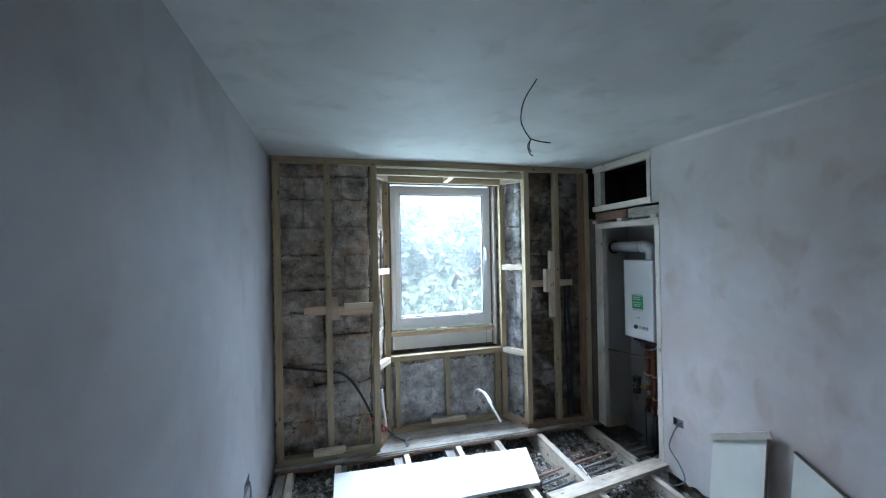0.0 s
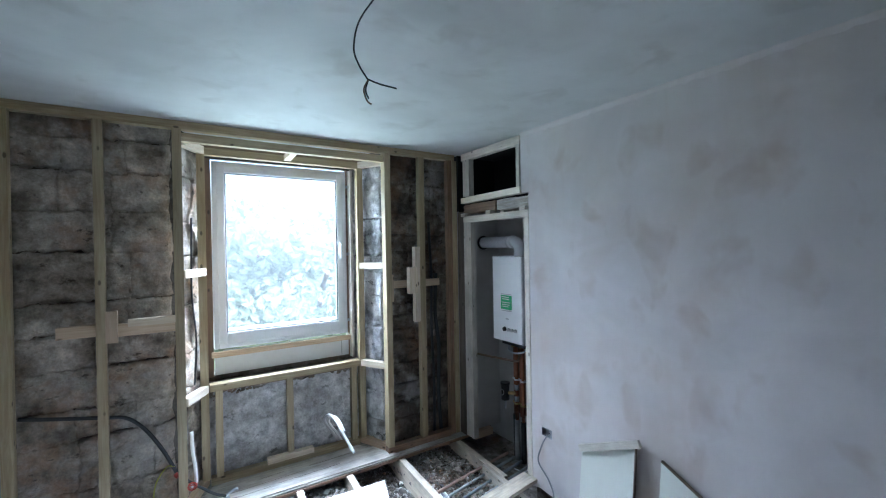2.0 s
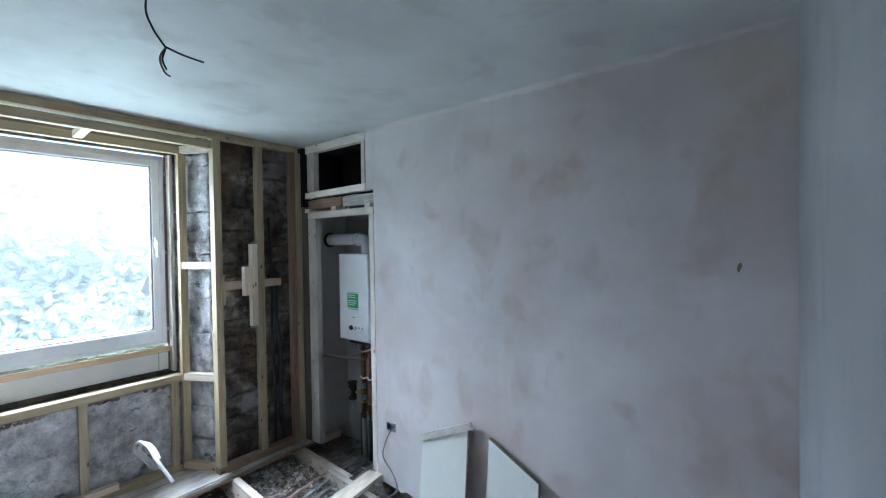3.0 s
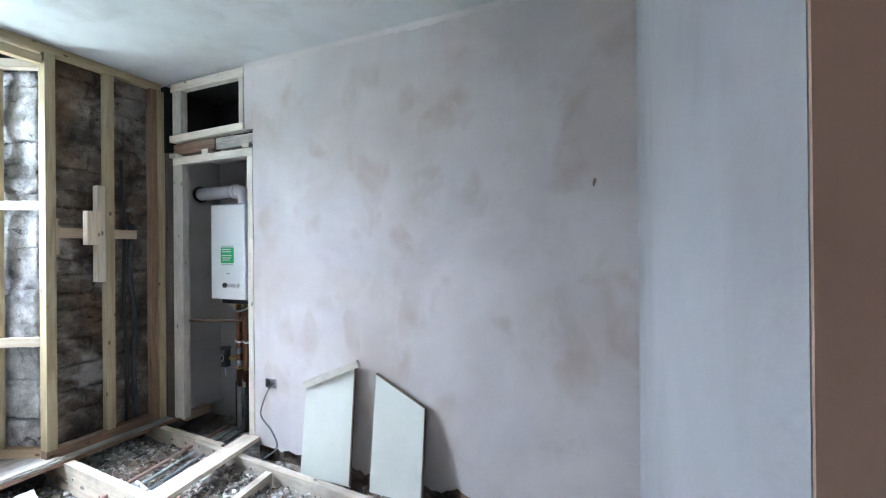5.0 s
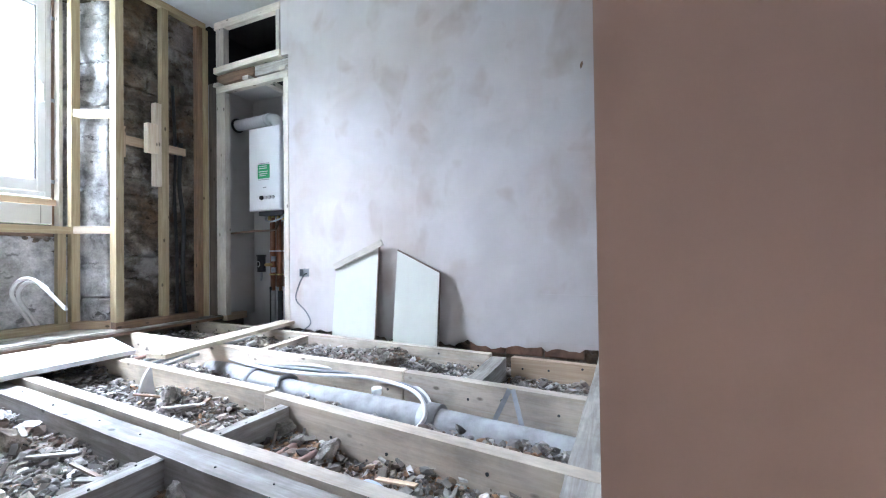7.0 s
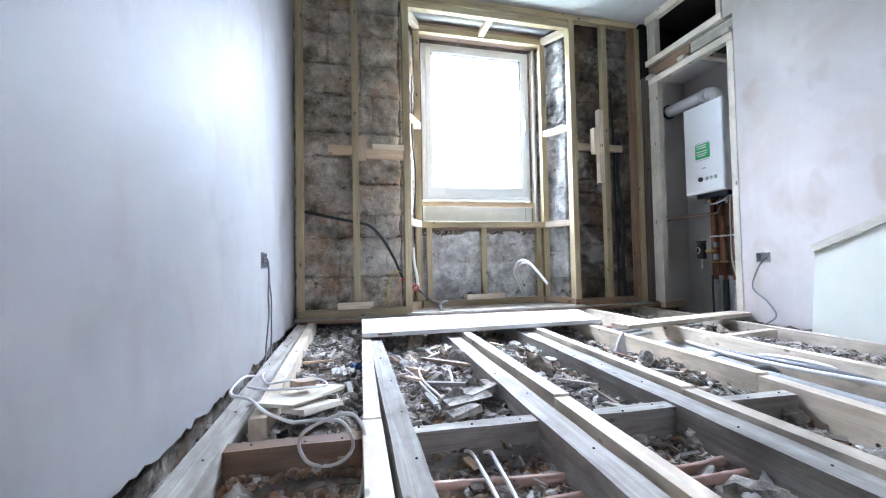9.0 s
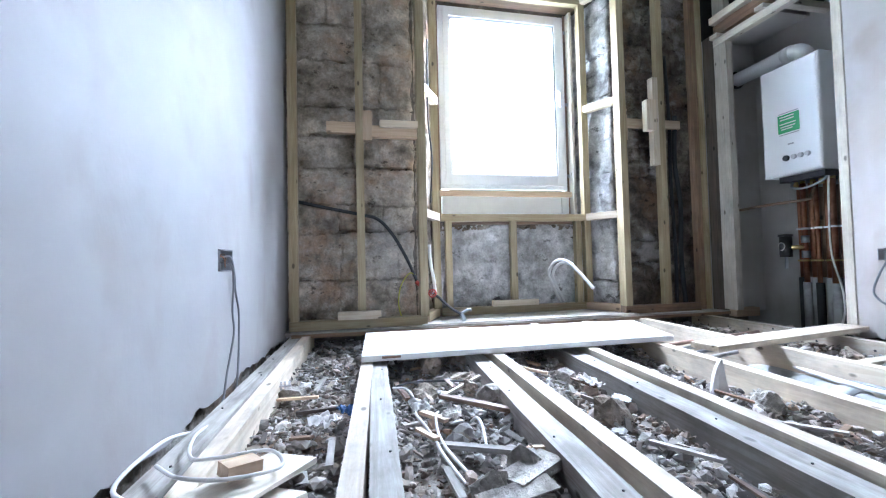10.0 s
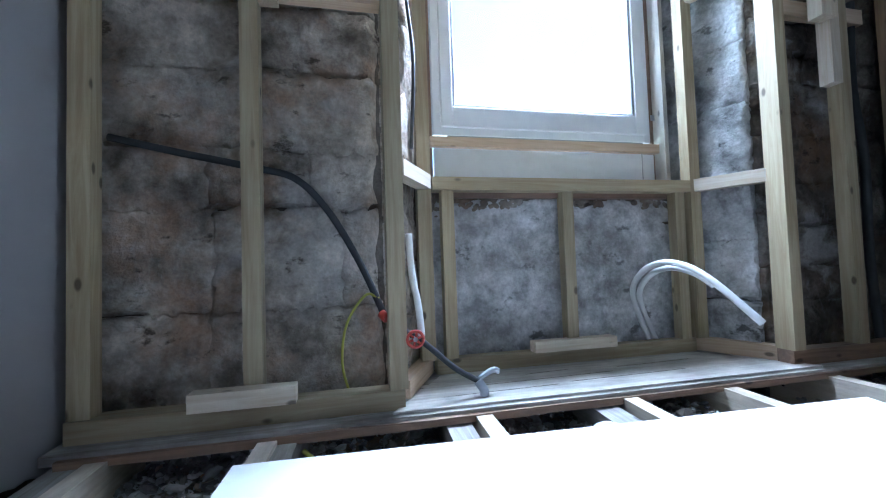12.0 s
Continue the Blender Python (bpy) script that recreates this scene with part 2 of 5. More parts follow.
s = Nodes("window_glass", 0.02)
s.b.inputs["Transmission Weight"].default_value = 1.0
s.b.inputs["IOR"].default_value = 1.45
GLASS = s.colour((0.96, 0.98, 1.0))
# Faint white veil mixed into the pane, imitating glare over the view.
veil_mix, veil = s.n("ShaderNodeMixShader"), s.n("ShaderNodeBsdfTranslucent")
veil.inputs["Color"].default_value = (0.85, 0.88, 0.9, 1)
film = s.ramp(s.noise(s.coords(), 3.0, 6, 0.6), (0.3, (0.015,) * 3), (0.7, (0.035,) * 3))
s.link(film, veil_mix.inputs[0])
s.link(s.b.outputs[0], veil_mix.inputs[1])
s.link(veil.outputs[0], veil_mix.inputs[2])
s.link(veil_mix.outputs[0], s.t.nodes["Material Output"].inputs["Surface"])

# ---- building helpers ----


def part(name, bm, mat, parent=None, label=""):
    """One mesh object from a bmesh, at its parent's side."""
    me = bpy.data.meshes.new(name)
    bmesh.ops.recalc_face_normals(bm, faces=bm.faces)
    bm.to_mesh(me)
    bm.free()
    if "wood" in mat.name or "timber" in mat.name:
        co = np.array([v.co[:] for v in me.vertices])
        longest = np.argsort(-np.ptp(co, axis=0))
        me.attributes.new("grain", "FLOAT_VECTOR", "POINT").data.foreach_set("vector", co[:, longest].ravel())
    me.materials.append(mat)
    ob = new(name, me)
    if parent:
        ob.parent = parent
        ob.matrix_parent_inverse = parent.matrix_basis.inverted()
    if label:
        ob["label"] = label
    return ob


def thing(name, at, label, category, group="", kind=""):
    ob = new(name)
    ob.location = at
    ob.empty_display_size = 0.05
    return tagged(ob, label, category, group, kind)


def place(ob, label, category, group="", kind=""):
    return tagged(ob, label, category, group, kind)


def bx(bm, x0, x1, y0, y1, z0, z1):
    vs = [bm.verts.new(p) for p in ((x0, y0, z0), (x1, y0, z0), (x1, y1, z0), (x0, y1, z0),
                                    (x0, y0, z1), (x1, y0, z1), (x1, y1, z1), (x0, y1, z1))]
    for f in ((3, 2, 1, 0), (4, 5, 6, 7), (0, 1, 5, 4), (1, 2, 6, 5), (2, 3, 7, 6), (3, 0, 4, 7)):
        bm.faces.new([vs[i] for i in f])


def box(name, mat, parent, *b, bevel=0.0, label=""):
    bm = bmesh.new()
    for i in range(0, len(b), 6):
        bx(bm, *b[i:i + 6])
    if bevel:
        bmesh.ops.bevel(bm, geom=bm.edges[:], offset=bevel, segments=2, affect="EDGES", profile=0.6)
    return part(name, bm, mat, parent, label)


def beam(name, p0, p1, w, h, mat, parent=None, up=(0, 0, 1), bevel=0.002, label="", rough=0.0):
    """A length of timber from p0 to p1; h along up, w across; its grain runs along it."""
    p0, p1 = Vector(p0), Vector(p1)
    ax = (p1 - p0).normalized()
    side = Vector(up).cross(ax).normalized()
    top = ax.cross(side)
    n = max(1, int((p1 - p0).length / 0.12)) if rough else 1
    bm = bmesh.new()
    rings = []
    length = (p1 - p0).length
    for i in range(n + 1):
        x = length * i / n
        jit = lambda: (random.random() - 0.5) * rough
        ring = []
        for a, b in ((-1, -1), (1, -1), (1, 1), (-1, 1)):
            ring.append(bm.verts.new((x, a * w / 2 + jit(), b * h / 2 + jit())))
        rings.append(ring)
    for r0, r1 in zip(rings, rings[1:]):
        for k in range(4):
            bm.faces.new((r0[k], r0[(k + 1) % 4], r1[(k + 1) % 4], r1[k]))
    bm.faces.new(rings[0][::-1])
    bm.faces.new(rings[-1])
    if bevel:
        long = [e for e in bm.edges if len(e.link_faces) == 2 and e.calc_face_angle(0) > 0.6]
        bmesh.ops.bevel(bm, geom=long, offset=bevel, segments=1, affect="EDGES")
    me = bpy.data.meshes.new(name)
    bmesh.ops.recalc_face_normals(bm, faces=bm.faces)
    bm.to_mesh(me)
    bm.free()
    off = Vector((random.random() * 9, random.random() * 9, random.random() * 9))
    att = me.attributes.new("grain", "FLOAT_VECTOR", "POINT")
    att.data.foreach_set("vector", [c for v in me.vertices for c in (v.co + off)])
    me.materials.append(mat)
    ob = new(name, me)
    m = Matrix((ax, side, top)).transposed().to_4x4()
    m.translation = p0
    ob.matrix_basis = m
    if parent:
        ob.parent = parent
        ob.matrix_parent_inverse = parent.matrix_basis.inverted()
    if label:
        ob["label"] = label
    return ob


def upright(name, x, y, z0, z1, w, d, mat, parent=None, label=""):
    return beam(name, (x, y, z0), (x, y, z1), w, d, mat, parent, up=(0, 1, 0), label=label)


def smooth_path(pts, steps=8):
    """Points along a smooth line through pts."""
    p = [Vector(q) for q in pts]
    p = [2 * p[0] - p[1], *p, 2 * p[-1] - p[-2]]
    out = []
    for a, b, c, d in zip(p, p[1:], p[2:], p[3:]):
        for i in range(steps):
            t = i / steps
            out.append(0.5 * (2 * b + (c - a) * t + (2 * a - 5 * b + 4 * c - d) * t * t + (3 * b - a - 3 * c + d) * t ** 3))
    out.append(p[-2])
    return out


def tube_mesh(bm, pts, r, sides=8, ribs=0.0):
    last = None
    up = Vector((0.21, 0.13, 0.97))
    for i, p in enumerate(pts):
        ax = (pts[min(i + 1, len(pts) - 1)] - pts[max(i - 1, 0)]).normalized()
        u = up.cross(ax)
        u = u.normalized() if u.length > 1e-4 else Vector((1, 0, 0))
        v = ax.cross(u)
        q = r * (1 + ribs * (i % 2))
        ring = [bm.verts.new(p + q * (math.cos(k * math.tau / sides) * u + math.sin(k * math.tau / sides) * v)) for k in range(sides)]
        if last:
            for k in range(sides):
                bm.faces.new((last[k], last[(k + 1) % sides], ring[(k + 1) % sides], ring[k])).smooth = True
        else:
            bm.faces.new(ring[::-1])
        last = ring
    bm.faces.new(last)


def tube(name, pts, r, mat, parent=None, label="", steps=8, sides=8, ribs=0.0):
    bm = bmesh.new()
    tube_mesh(bm, smooth_path(pts, steps) if steps else [Vector(p) for p in pts], r, sides, ribs)
    return part(name, bm, mat, parent, label)


def rock(bm, at, size, seed, flat=0.6, detail=1):
    """An angular stone."""
    rnd = random.Random(seed)
    turn = Euler((rnd.random() * 0.8, rnd.random() * 0.8, rnd.random() * 6.3)).to_matrix()
    sx, sy, sz = size * (0.7 + 0.8 * rnd.random()), size * (0.6 + 0.5 * rnd.random()), size * flat * (0.6 + 0.7 * rnd.random())
    new_verts = bmesh.ops.create_icosphere(bm, subdivisions=detail, radius=0.5)["verts"]
    for v in new_verts:
        k = 1 + 0.42 * (rnd.random() - 0.5)
        v.co = Vector(at) + turn @ Vector((v.co.x * sx * k, v.co.y * sy * k, max(-0.36, min(0.36, v.co.z)) * sz * k * 1.3))


# ---- walls, ceiling, ground ----
CEIL = 2.49
SKEW = 0.033


def left_x(y):
    return -0.334 - SKEW * (3.55 - y)


def skin(name, p0, p1, depth, z_bottom, z_top, mat, jag, hole=None, seed=1, step=0.03, rise=(99.0, 0.0)):
    """A plaster coat with a ragged lower edge from p0 to p1 (the room lies to its left going p0 to p1), with a cut-out (from, to, low, high)."""
    rnd = random.Random(seed)
    p0, p1 = Vector((*p0, 0)), Vector((*p1, 0))
    ax = (p1 - p0).normalized()
    back = Vector((ax.y, -ax.x, 0)) * depth
    length = (p1 - p0).length
    marks = [i * step for i in range(int(length / step))] + [length]
    if hole:
        marks = sorted(set([m for m in marks if not hole[0] - 0.01 < m < hole[1] + 0.01] + [hole[0], hole[1]]))
    low, drift = [], 0.0
    for m in marks:
        drift = drift * 0.8 + (rnd.random() - 0.5) * jag
        low.append(z_bottom + min(0.1, max(0.0, m - rise[0]) * rise[1]) + drift + (rnd.random() - 0.5) * jag * 0.5)
    bm = bmesh.new()

    def cell(a, b, za, zb, zc, zd):
        front = [p0 + ax * a + Vector((0, 0, za)), p0 + ax * b + Vector((0, 0, zb)), p0 + ax * b + Vector((0, 0, zd)), p0 + ax * a + Vector((0, 0, zc))]
        vs = [bm.verts.new(p) for p in front] + [bm.verts.new(p + back) for p in front]
        for f in ((0, 1, 2, 3), (7, 6, 5, 4), (0, 4, 5, 1), (2, 6, 7, 3), (1, 5, 6, 2), (0, 3, 7, 4)):
            bm.faces.new([vs[i] for i in f])

    for a, b, za, zb in zip(marks, marks[1:], low, low[1:]):
        if hole and hole[0] <= a and b <= hole[1]:
            cell(a, b, za, zb, hole[2], hole[2])
            cell(a, b, hole[3], hole[3], z_top, z_top)
        else:
            cell(a, b, za, zb, z_top, z_top)
    bmesh.ops.remove_doubles(bm, verts=bm.verts, dist=0.0005)
    return part(name, bm, mat)


# the left wall: plaster coat with the socket's cut-out, stone core behind
SOCK_L = (2.45, 2.60)
ya, yb = 3.62, -2.0
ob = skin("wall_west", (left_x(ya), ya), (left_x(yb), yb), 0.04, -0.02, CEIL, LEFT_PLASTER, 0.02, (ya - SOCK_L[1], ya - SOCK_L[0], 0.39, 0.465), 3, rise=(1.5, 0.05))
place(ob, "skimmed plaster wall, darkened in colour to dim it, with a ragged lower edge", "wall", kind="structure")
bm = bmesh.new()
vs = [(left_x(4.07) - 0.042, 4.07), (left_x(yb) - 0.042, yb), (left_x(yb) - 0.3, yb), (left_x(4.07) - 0.3, 4.07)]
lowv = [bm.verts.new((*p, -0.5)) for p in vs]
topv = [bm.verts.new((*p, CEIL + 0.1)) for p in vs]
bm.faces.new(lowv), bm.faces.new(topv)
for k in range(4):
    bm.faces.new((lowv[k], lowv[(k + 1) % 4], topv[(k + 1) % 4], topv[k]))
place(part("wall_west_core", bm, DARK_STONE), "dark stone core of the wall", "wall", kind="structure")

# the right wall, with the boiler cupboard's opening beside it
ob = skin("wall_east", (2.58, 0.3), (2.58, 2.625), 0.04, -0.028, CEIL, WALL_PLASTER, 0.028, (2.44 - 0.3, 2.53 - 0.3, 0.365, 0.425), 5)
place(ob, "skimmed plaster wall with brown damp stains and a ragged foot", "wall", kind="structure")
wall_east = ob
box("skim_patch", WALL_PLASTER, wall_east, 2.5775, 2.5805, 0.3255, 0.754, 0.288, CEIL - 0.004, bevel=0.001)
box("skim_patch", FRESH_PLASTER, wall_east, 2.576, 2.5805, 0.3255, 0.762, 0.01, 0.284, bevel=0.0015, label="paler patch of fresh plaster at the foot")
bm = bmesh.new()
rock(bm, (0, 0, 0), 0.03, 17, 0.7, 2)
for v in bm.verts:
    v.co = Vector((2.5772 + v.co.z * 0.12, 0.505 + v.co.y * 0.5 - v.co.x * 0.35, 1.555 + v.co.x * 1.3))
part("gouge", bm, BROWN_WOOD, wall_east, "small brown gouge in the plaster")
bm = bmesh.new()
n = 90
rows = []
rnd = random.Random(4)
for k in range(n + 1):
    y = 0.3255 + 2.37 * k / n
    w, h = 0.016 + 0.008 * rnd.random(), 0.022 + 0.014 * rnd.random()
    rows.append([bm.verts.new(p) for p in ((2.5805, y, CEIL - h), (2.5805 - 0.35 * w, y, CEIL - 0.35 * h), (2.5805 - w, y, CEIL + 0.001))])
for r0, r1 in zip(rows, rows[1:]):
    for k in range(2):
        bm.faces.new((r0[k], r0[k + 1], r1[k + 1], r1[k])).smooth = True
part("corner_fillet", bm, FRESH_PLASTER, wall_east, "rough pale line of filler under the ceiling")
place(box("wall_east_over_cupboard", WALL_PLASTER, None, 2.58, 2.62, 2.6255, 2.70, 2.06, CEIL), "plaster beside the cupboard vent", "wall", kind="structure")
place(box("wall_east_core", DARK_STONE, None, 2.622, 2.76, 0.1, 2.63, -0.5, CEIL), "dark core of the wall", "wall", kind="structure")
# boiler cupboard shell
place(box("cupboard_wall_back", CUPBOARD_PLASTER, None, 3.05, 3.15, 2.4, 3.7, -0.5, CEIL), "grey plastered back of the boiler cupboard", "wall", kind="structure")
place(box("cupboard_wall_end", CUPBOARD_PLASTER, None, 2.60, 3.05, 3.52, 3.6, 0.0, 1.99), "grey plastered end of the boiler cupboard", "wall", kind="structure")
place(box("cupboard_wall_end_upper", VOID_BLACK, None, 2.60, 3.05, 3.52, 3.6, 1.9905, CEIL), "end of the void over the cupboard, its shade painted near black", "wall", kind="structure")
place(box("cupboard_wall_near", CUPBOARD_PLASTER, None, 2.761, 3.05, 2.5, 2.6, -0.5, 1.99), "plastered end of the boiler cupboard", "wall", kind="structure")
place(box("cupboard_wall_near_upper", VOID_BLACK, None, 2.761, 3.05, 2.5, 2.6, 1.9905, CEIL), "end of the void over the cupboard, its shade painted near black", "wall", kind="structure")
place(box("cupboard_ceiling", CUPBOARD_PLASTER, None, 2.70, 3.05, 2.60, 2.86, 1.99, 2.02, 2.70, 3.05, 3.12, 3.52, 1.99, 2.02), "boarded cupboard ceiling with an open gap", "ceiling", kind="structure")
# backing and lid sheets added in near black, so the void reads as shade
place(box("void_lining", VOID_BLACK, None, 3.02, 3.045, 2.605, 3.515, 2.03, CEIL), "sheet backing the void over the cupboard, its shade painted near black", "wall", kind="structure")
place(box("void_lid", VOID_BLACK, None, 2.63, 3.019, 2.605, 3.515, CEIL - 0.012, CEIL - 0.004, 2.64, 3.019, 2.605, 3.515, 2.024, 2.03), "near-black sheets added above and below to keep the cupboard void shaded", "ceiling", kind="structure")

# ceiling and near wall with the doorway
place(box("ceiling", CEILING_PLASTER, None, -0.9, 3.2, -2.1, 4.07, CEIL, CEIL + 0.12), "skimmed ceiling with trowel sweeps", "ceiling", kind="structure")
place(box("wall_south", NEAR_PLASTER, None, 0.7635, 2.62, 0.2, 0.325, -0.06, CEIL - 0.003), "grey plastered wall beside the doorway", "wall", kind="structure")
place(box("wall_south_core", DARK_STONE, None, 0.77, 2.62, 0.2, 0.32, -0.5, -0.0605), "foot of the wall", "wall", kind="structure")
place(box("hall_wall_east", BROWN_PLASTER, None, 0.760, 0.763, -2.0, 0.3245, -0.06, CEIL - 0.003), "wall in bare brown base plaster", "wall", kind="structure")
place(box("hall_wall_east_core", DARK_STONE, None, 0.7635, 0.9, -2.0, 0.199, -0.5, CEIL), "core of the hall wall", "wall", kind="structure")
# Out-of-view opening, added to let daylight reach the brown hall wall.
place(box("hall_wall_south", NEAR_PLASTER, None, -0.9, -0.25, -2.1, -2.0, -0.5, CEIL, 0.3, 0.9, -2.1, -2.0, -0.5, CEIL,
          -0.25, 0.3, -2.1, -2.0, -0.5, 1.15, -0.25, 0.3, -2.1, -2.0, 1.9, CEIL), "plain end wall of the hall with an unseen opening added for daylight", "wall", kind="structure")
place(box("floor", OLD_WOOD, None, -0.45, 0.74, -2.0, 0.2, -0.03, 0.0), "old boarded hall floor", "floor", kind="structure")

# the outer stone wall with its splayed window bay
bm = bmesh.new()
bx(bm, -0.5, 0.47, 3.665, 4.07, -0.5, CEIL)
bx(bm, 1.93, 3.1, 3.665, 4.07, -0.5, CEIL)
bx(bm, 0.47, 1.93, 4.03, 4.07, -0.5, 0.72)
bx(bm, 0.47, 1.93, 4.03, 4.07, 2.37, CEIL)
for xa, xb in ((0.47, 0.62), (1.93, 1.80)):
    lo = [bm.verts.new((x, y, -0.5)) for x, y in ((xa, 3.665), (xb, 4.02), (xb, 4.07), (xa, 4.07))]
    hi = [bm.verts.new((v.co.x, v.co.y, CEIL)) for v in lo]
    bm.faces.new(lo), bm.faces.new(hi)
    for k in range(4):
        bm.faces.new((lo[k], lo[(k + 1) % 4], hi[(k + 1) % 4], hi[k]))
wall_north = place(part("wall_north", bm, MORTAR), "exposed rubble stone wall with dark joints", "wall", kind="structure")


def stone_block(name, u0, u1, z0, z1, frame_of, mat, parent, seed, proud=0.03):
    """A rough-faced stone; frame_of(u, d) gives the plan place u along the face and d in front of it."""
    rnd = random.Random(seed)
    nu, nz = max(4, min(34, int((u1 - u0) / 0.022))), max(4, min(24, int((z1 - z0) / 0.022)))
    bm = bmesh.new()
    g = -0.003
    tilt, lean, push = (rnd.random() - 0.5) * 0.012, (rnd.random() - 0.5) * 0.012, (rnd.random() - 0.5) * 0.012
    open_joint = rnd.random() < 0.45
    grid = []
    for j in range(nz + 1):
        row = []
        for i in range(nu + 1):
            u, z = u0 + g + (u1 - u0 - 2 * g) * i / nu, z0 + g + (z1 - z0 - 2 * g) * j / nz
            edge = i in (0, nu) or j in (0, nz)
            sunk = (j == 0 and open_joint and noise.noise(Vector((u * 5, seed, 3.0))) > -0.1)
            d = proud * (0.2 if sunk else 0.96) + push + tilt * (i / nu - 0.5) + lean * (j / nz - 0.5)
            d += 0.03 * noise.noise(Vector((u * 5, z * 5, 4.0))) + 0.014 * noise.noise(Vector((u * 17, z * 17, 9.0))) + 0.011 * abs(noise.noise(Vector((u * 38, z * 38, 2.0))))
            if sunk:
                z += 0.01 + 0.012 * rnd.random()
            if edge:
                u += (rnd.random() - 0.5) * 0.022
                z += (rnd.random() - 0.5) * 0.022
            x, y = frame_of(u, max(0.004, d))
            row.append(bm.verts.new((x, y, z)))
        grid.append(row)
    for j in range(nz):
        for i in range(nu):
            bm.faces.new((grid[j][i], grid[j][i + 1], grid[j + 1][i + 1], grid[j + 1][i])).smooth = True
    rim = grid[0] + [r[-1] for r in grid[1:]] + grid[-1][-2::-1] + [r[0] for r in grid[-2:0:-1]]
    backs = []
    for j in range(nz + 1):
        for i in range(nu + 1):
            if i in (0, nu) or j in (0, nz):
                backs.append((grid[j][i], u0 + g + (u1 - u0 - 2 * g) * i / nu, z0 + g + (z1 - z0 - 2 * g) * j / nz))
    link = {}
    for v, u, z in backs:
        x, y = frame_of(u, -0.01)
        link[v] = bm.verts.new((x, y, z))
    for k, v in enumerate(rim):
        w = rim[(k + 1) % len(rim)]
        bm.faces.new((v, link[v], link[w], w))
    return part(name, bm, mat, parent)


def courses(u0, u1, frame_of, mat, parent, seed, heights=(0.16, 0.36), widths=(0.24, 0.62), z0=0.03, z1=CEIL - 0.01, proud=0.03):
    rnd = random.Random(seed)
    z = z0
    while z < z1 - 0.05:
        h = min(rnd.uniform(*heights), z1 - z)
        if z1 - z - h < 0.08:
            h = z1 - z
        u = u0
        while u < u1 - 0.02:
            w = rnd.uniform(*widths)
            if u1 - u - w < 0.12:
                w = u1 - u
            seed += 1
            if h > 0.22 and rnd.random() < 0.3 and w < 0.3:
                k = h * rnd.uniform(0.35, 0.65)
                stone_block("stone", u, u + w, z, z + k, frame_of, mat, parent, seed, proud)
                stone_block("stone", u, u + w, z + k, z + h, frame_of, mat, parent, seed + 7000, proud)
            else:
                stone_block("stone", u, u + w, z, z + h, frame_of, mat, parent, seed, proud)
            u += w
        z += h


# ---- rubble under the floor ----


def rubble_z(x, y):
    """The level of the rubble fill."""
    z = -0.085 + 0.03 * noise.noise(Vector((x * 2.3, y * 2.3, 1.0))) + 0.018 * noise.noise(Vector((x * 7, y * 7, 5.0)))
    if y < 1.45:
        z -= 0.03
    if 1.5 < x < 1.93:
        z -= 0.065
    if 1.9 < x < 2.3 and 0.95 < y < 2.3:
        z += 0.035
    if x > 2.36:
        z -= 0.04
    if x < -0.28:
        z -= 0.01
    return z


bm = bmesh.new()
nx, ny = 90, 100
grid = [[bm.verts.new((-0.55 + 3.7 * i / nx, 0.1 + 4.2 * j / ny, rubble_z(-0.55 + 3.7 * i / nx, 0.1 + 4.2 * j / ny) - 0.008)) for i in range(nx + 1)] for j in range(ny + 1)]
for j in range(ny):
    for i in range(nx):
        bm.faces.new((grid[j][i], grid[j][i + 1], grid[j + 1][i + 1], grid[j + 1][i])).smooth = True
place(part("ground", bm, SOIL), "dusty earth and mortar under the joists", "ground", kind="structure")
place(box("subfloor", DARK_STONE, None, -0.9, 3.2, -2.1, 4.3, -0.6, -0.5), "solid base under the floor void", "ground", kind="structure")


def stones(count, area, size, seed, mat=None):
    """Many loose bits of stone as plain vertex and face lists."""
    rnd = random.Random(seed)
    ico = bmesh.new()
    bmesh.ops.create_icosphere(ico, subdivisions=1, radius=0.5)
    base = np.array([v.co[:] for v in ico.verts])
    tris = np.array([[v.index for v in f.verts] for f in ico.faces])
    ico.free()
    verts, faces = [], []
    x0, x1, y0, y1 = area
    for k in range(count):
        x, y = rnd.uniform(x0, x1), rnd.uniform(y0, y1)
        r = size[0] + (size[1] - size[0]) * rnd.random() ** 3
        sc = np.array([r * rnd.uniform(0.7, 1.5), r * rnd.uniform(0.6, 1.1), r * rnd.uniform(0.35, 0.8)])
        jit = 1 + 0.5 * (np.array([rnd.random() for _ in base]) - 0.5)
        rot = np.array(Euler((rnd.uniform(-0.6, 0.6), rnd.uniform(-0.6, 0.6), rnd.random() * 6.3)).to_matrix())
        pts = (base * jit[:, None] * sc) @ rot.T + np.array([x, y, rubble_z(x, y) + r * rnd.uniform(0.0, 0.35)])
        faces.extend((tris + len(verts) * 1).tolist())
        verts.extend(pts.tolist())
    me = bpy.data.meshes.new("rubble")
    me.from_pydata(verts, [], faces)
    me.materials.append(mat or RUBBLE)
    return new("rubble", me)


place(stones(36000, (-0.42, 2.58, 0.36, 3.75), (0.007, 0.036), 11), "loose grey rubble and mortar crumbs between the joists", "rubble", kind="stuff")
place(stones(2200, (-0.4, 2.5, 0.4, 3.6), (0.022, 0.066), 12), "coarser broken stone in the rubble", "rubble", kind="stuff")

place(stones(4200, (-0.33, 1.5, 0.5, 1.5), (0.009, 0.04), 13, EARTH), "brown earth and brick crumbs in the floor void", "rubble", kind="stuff")



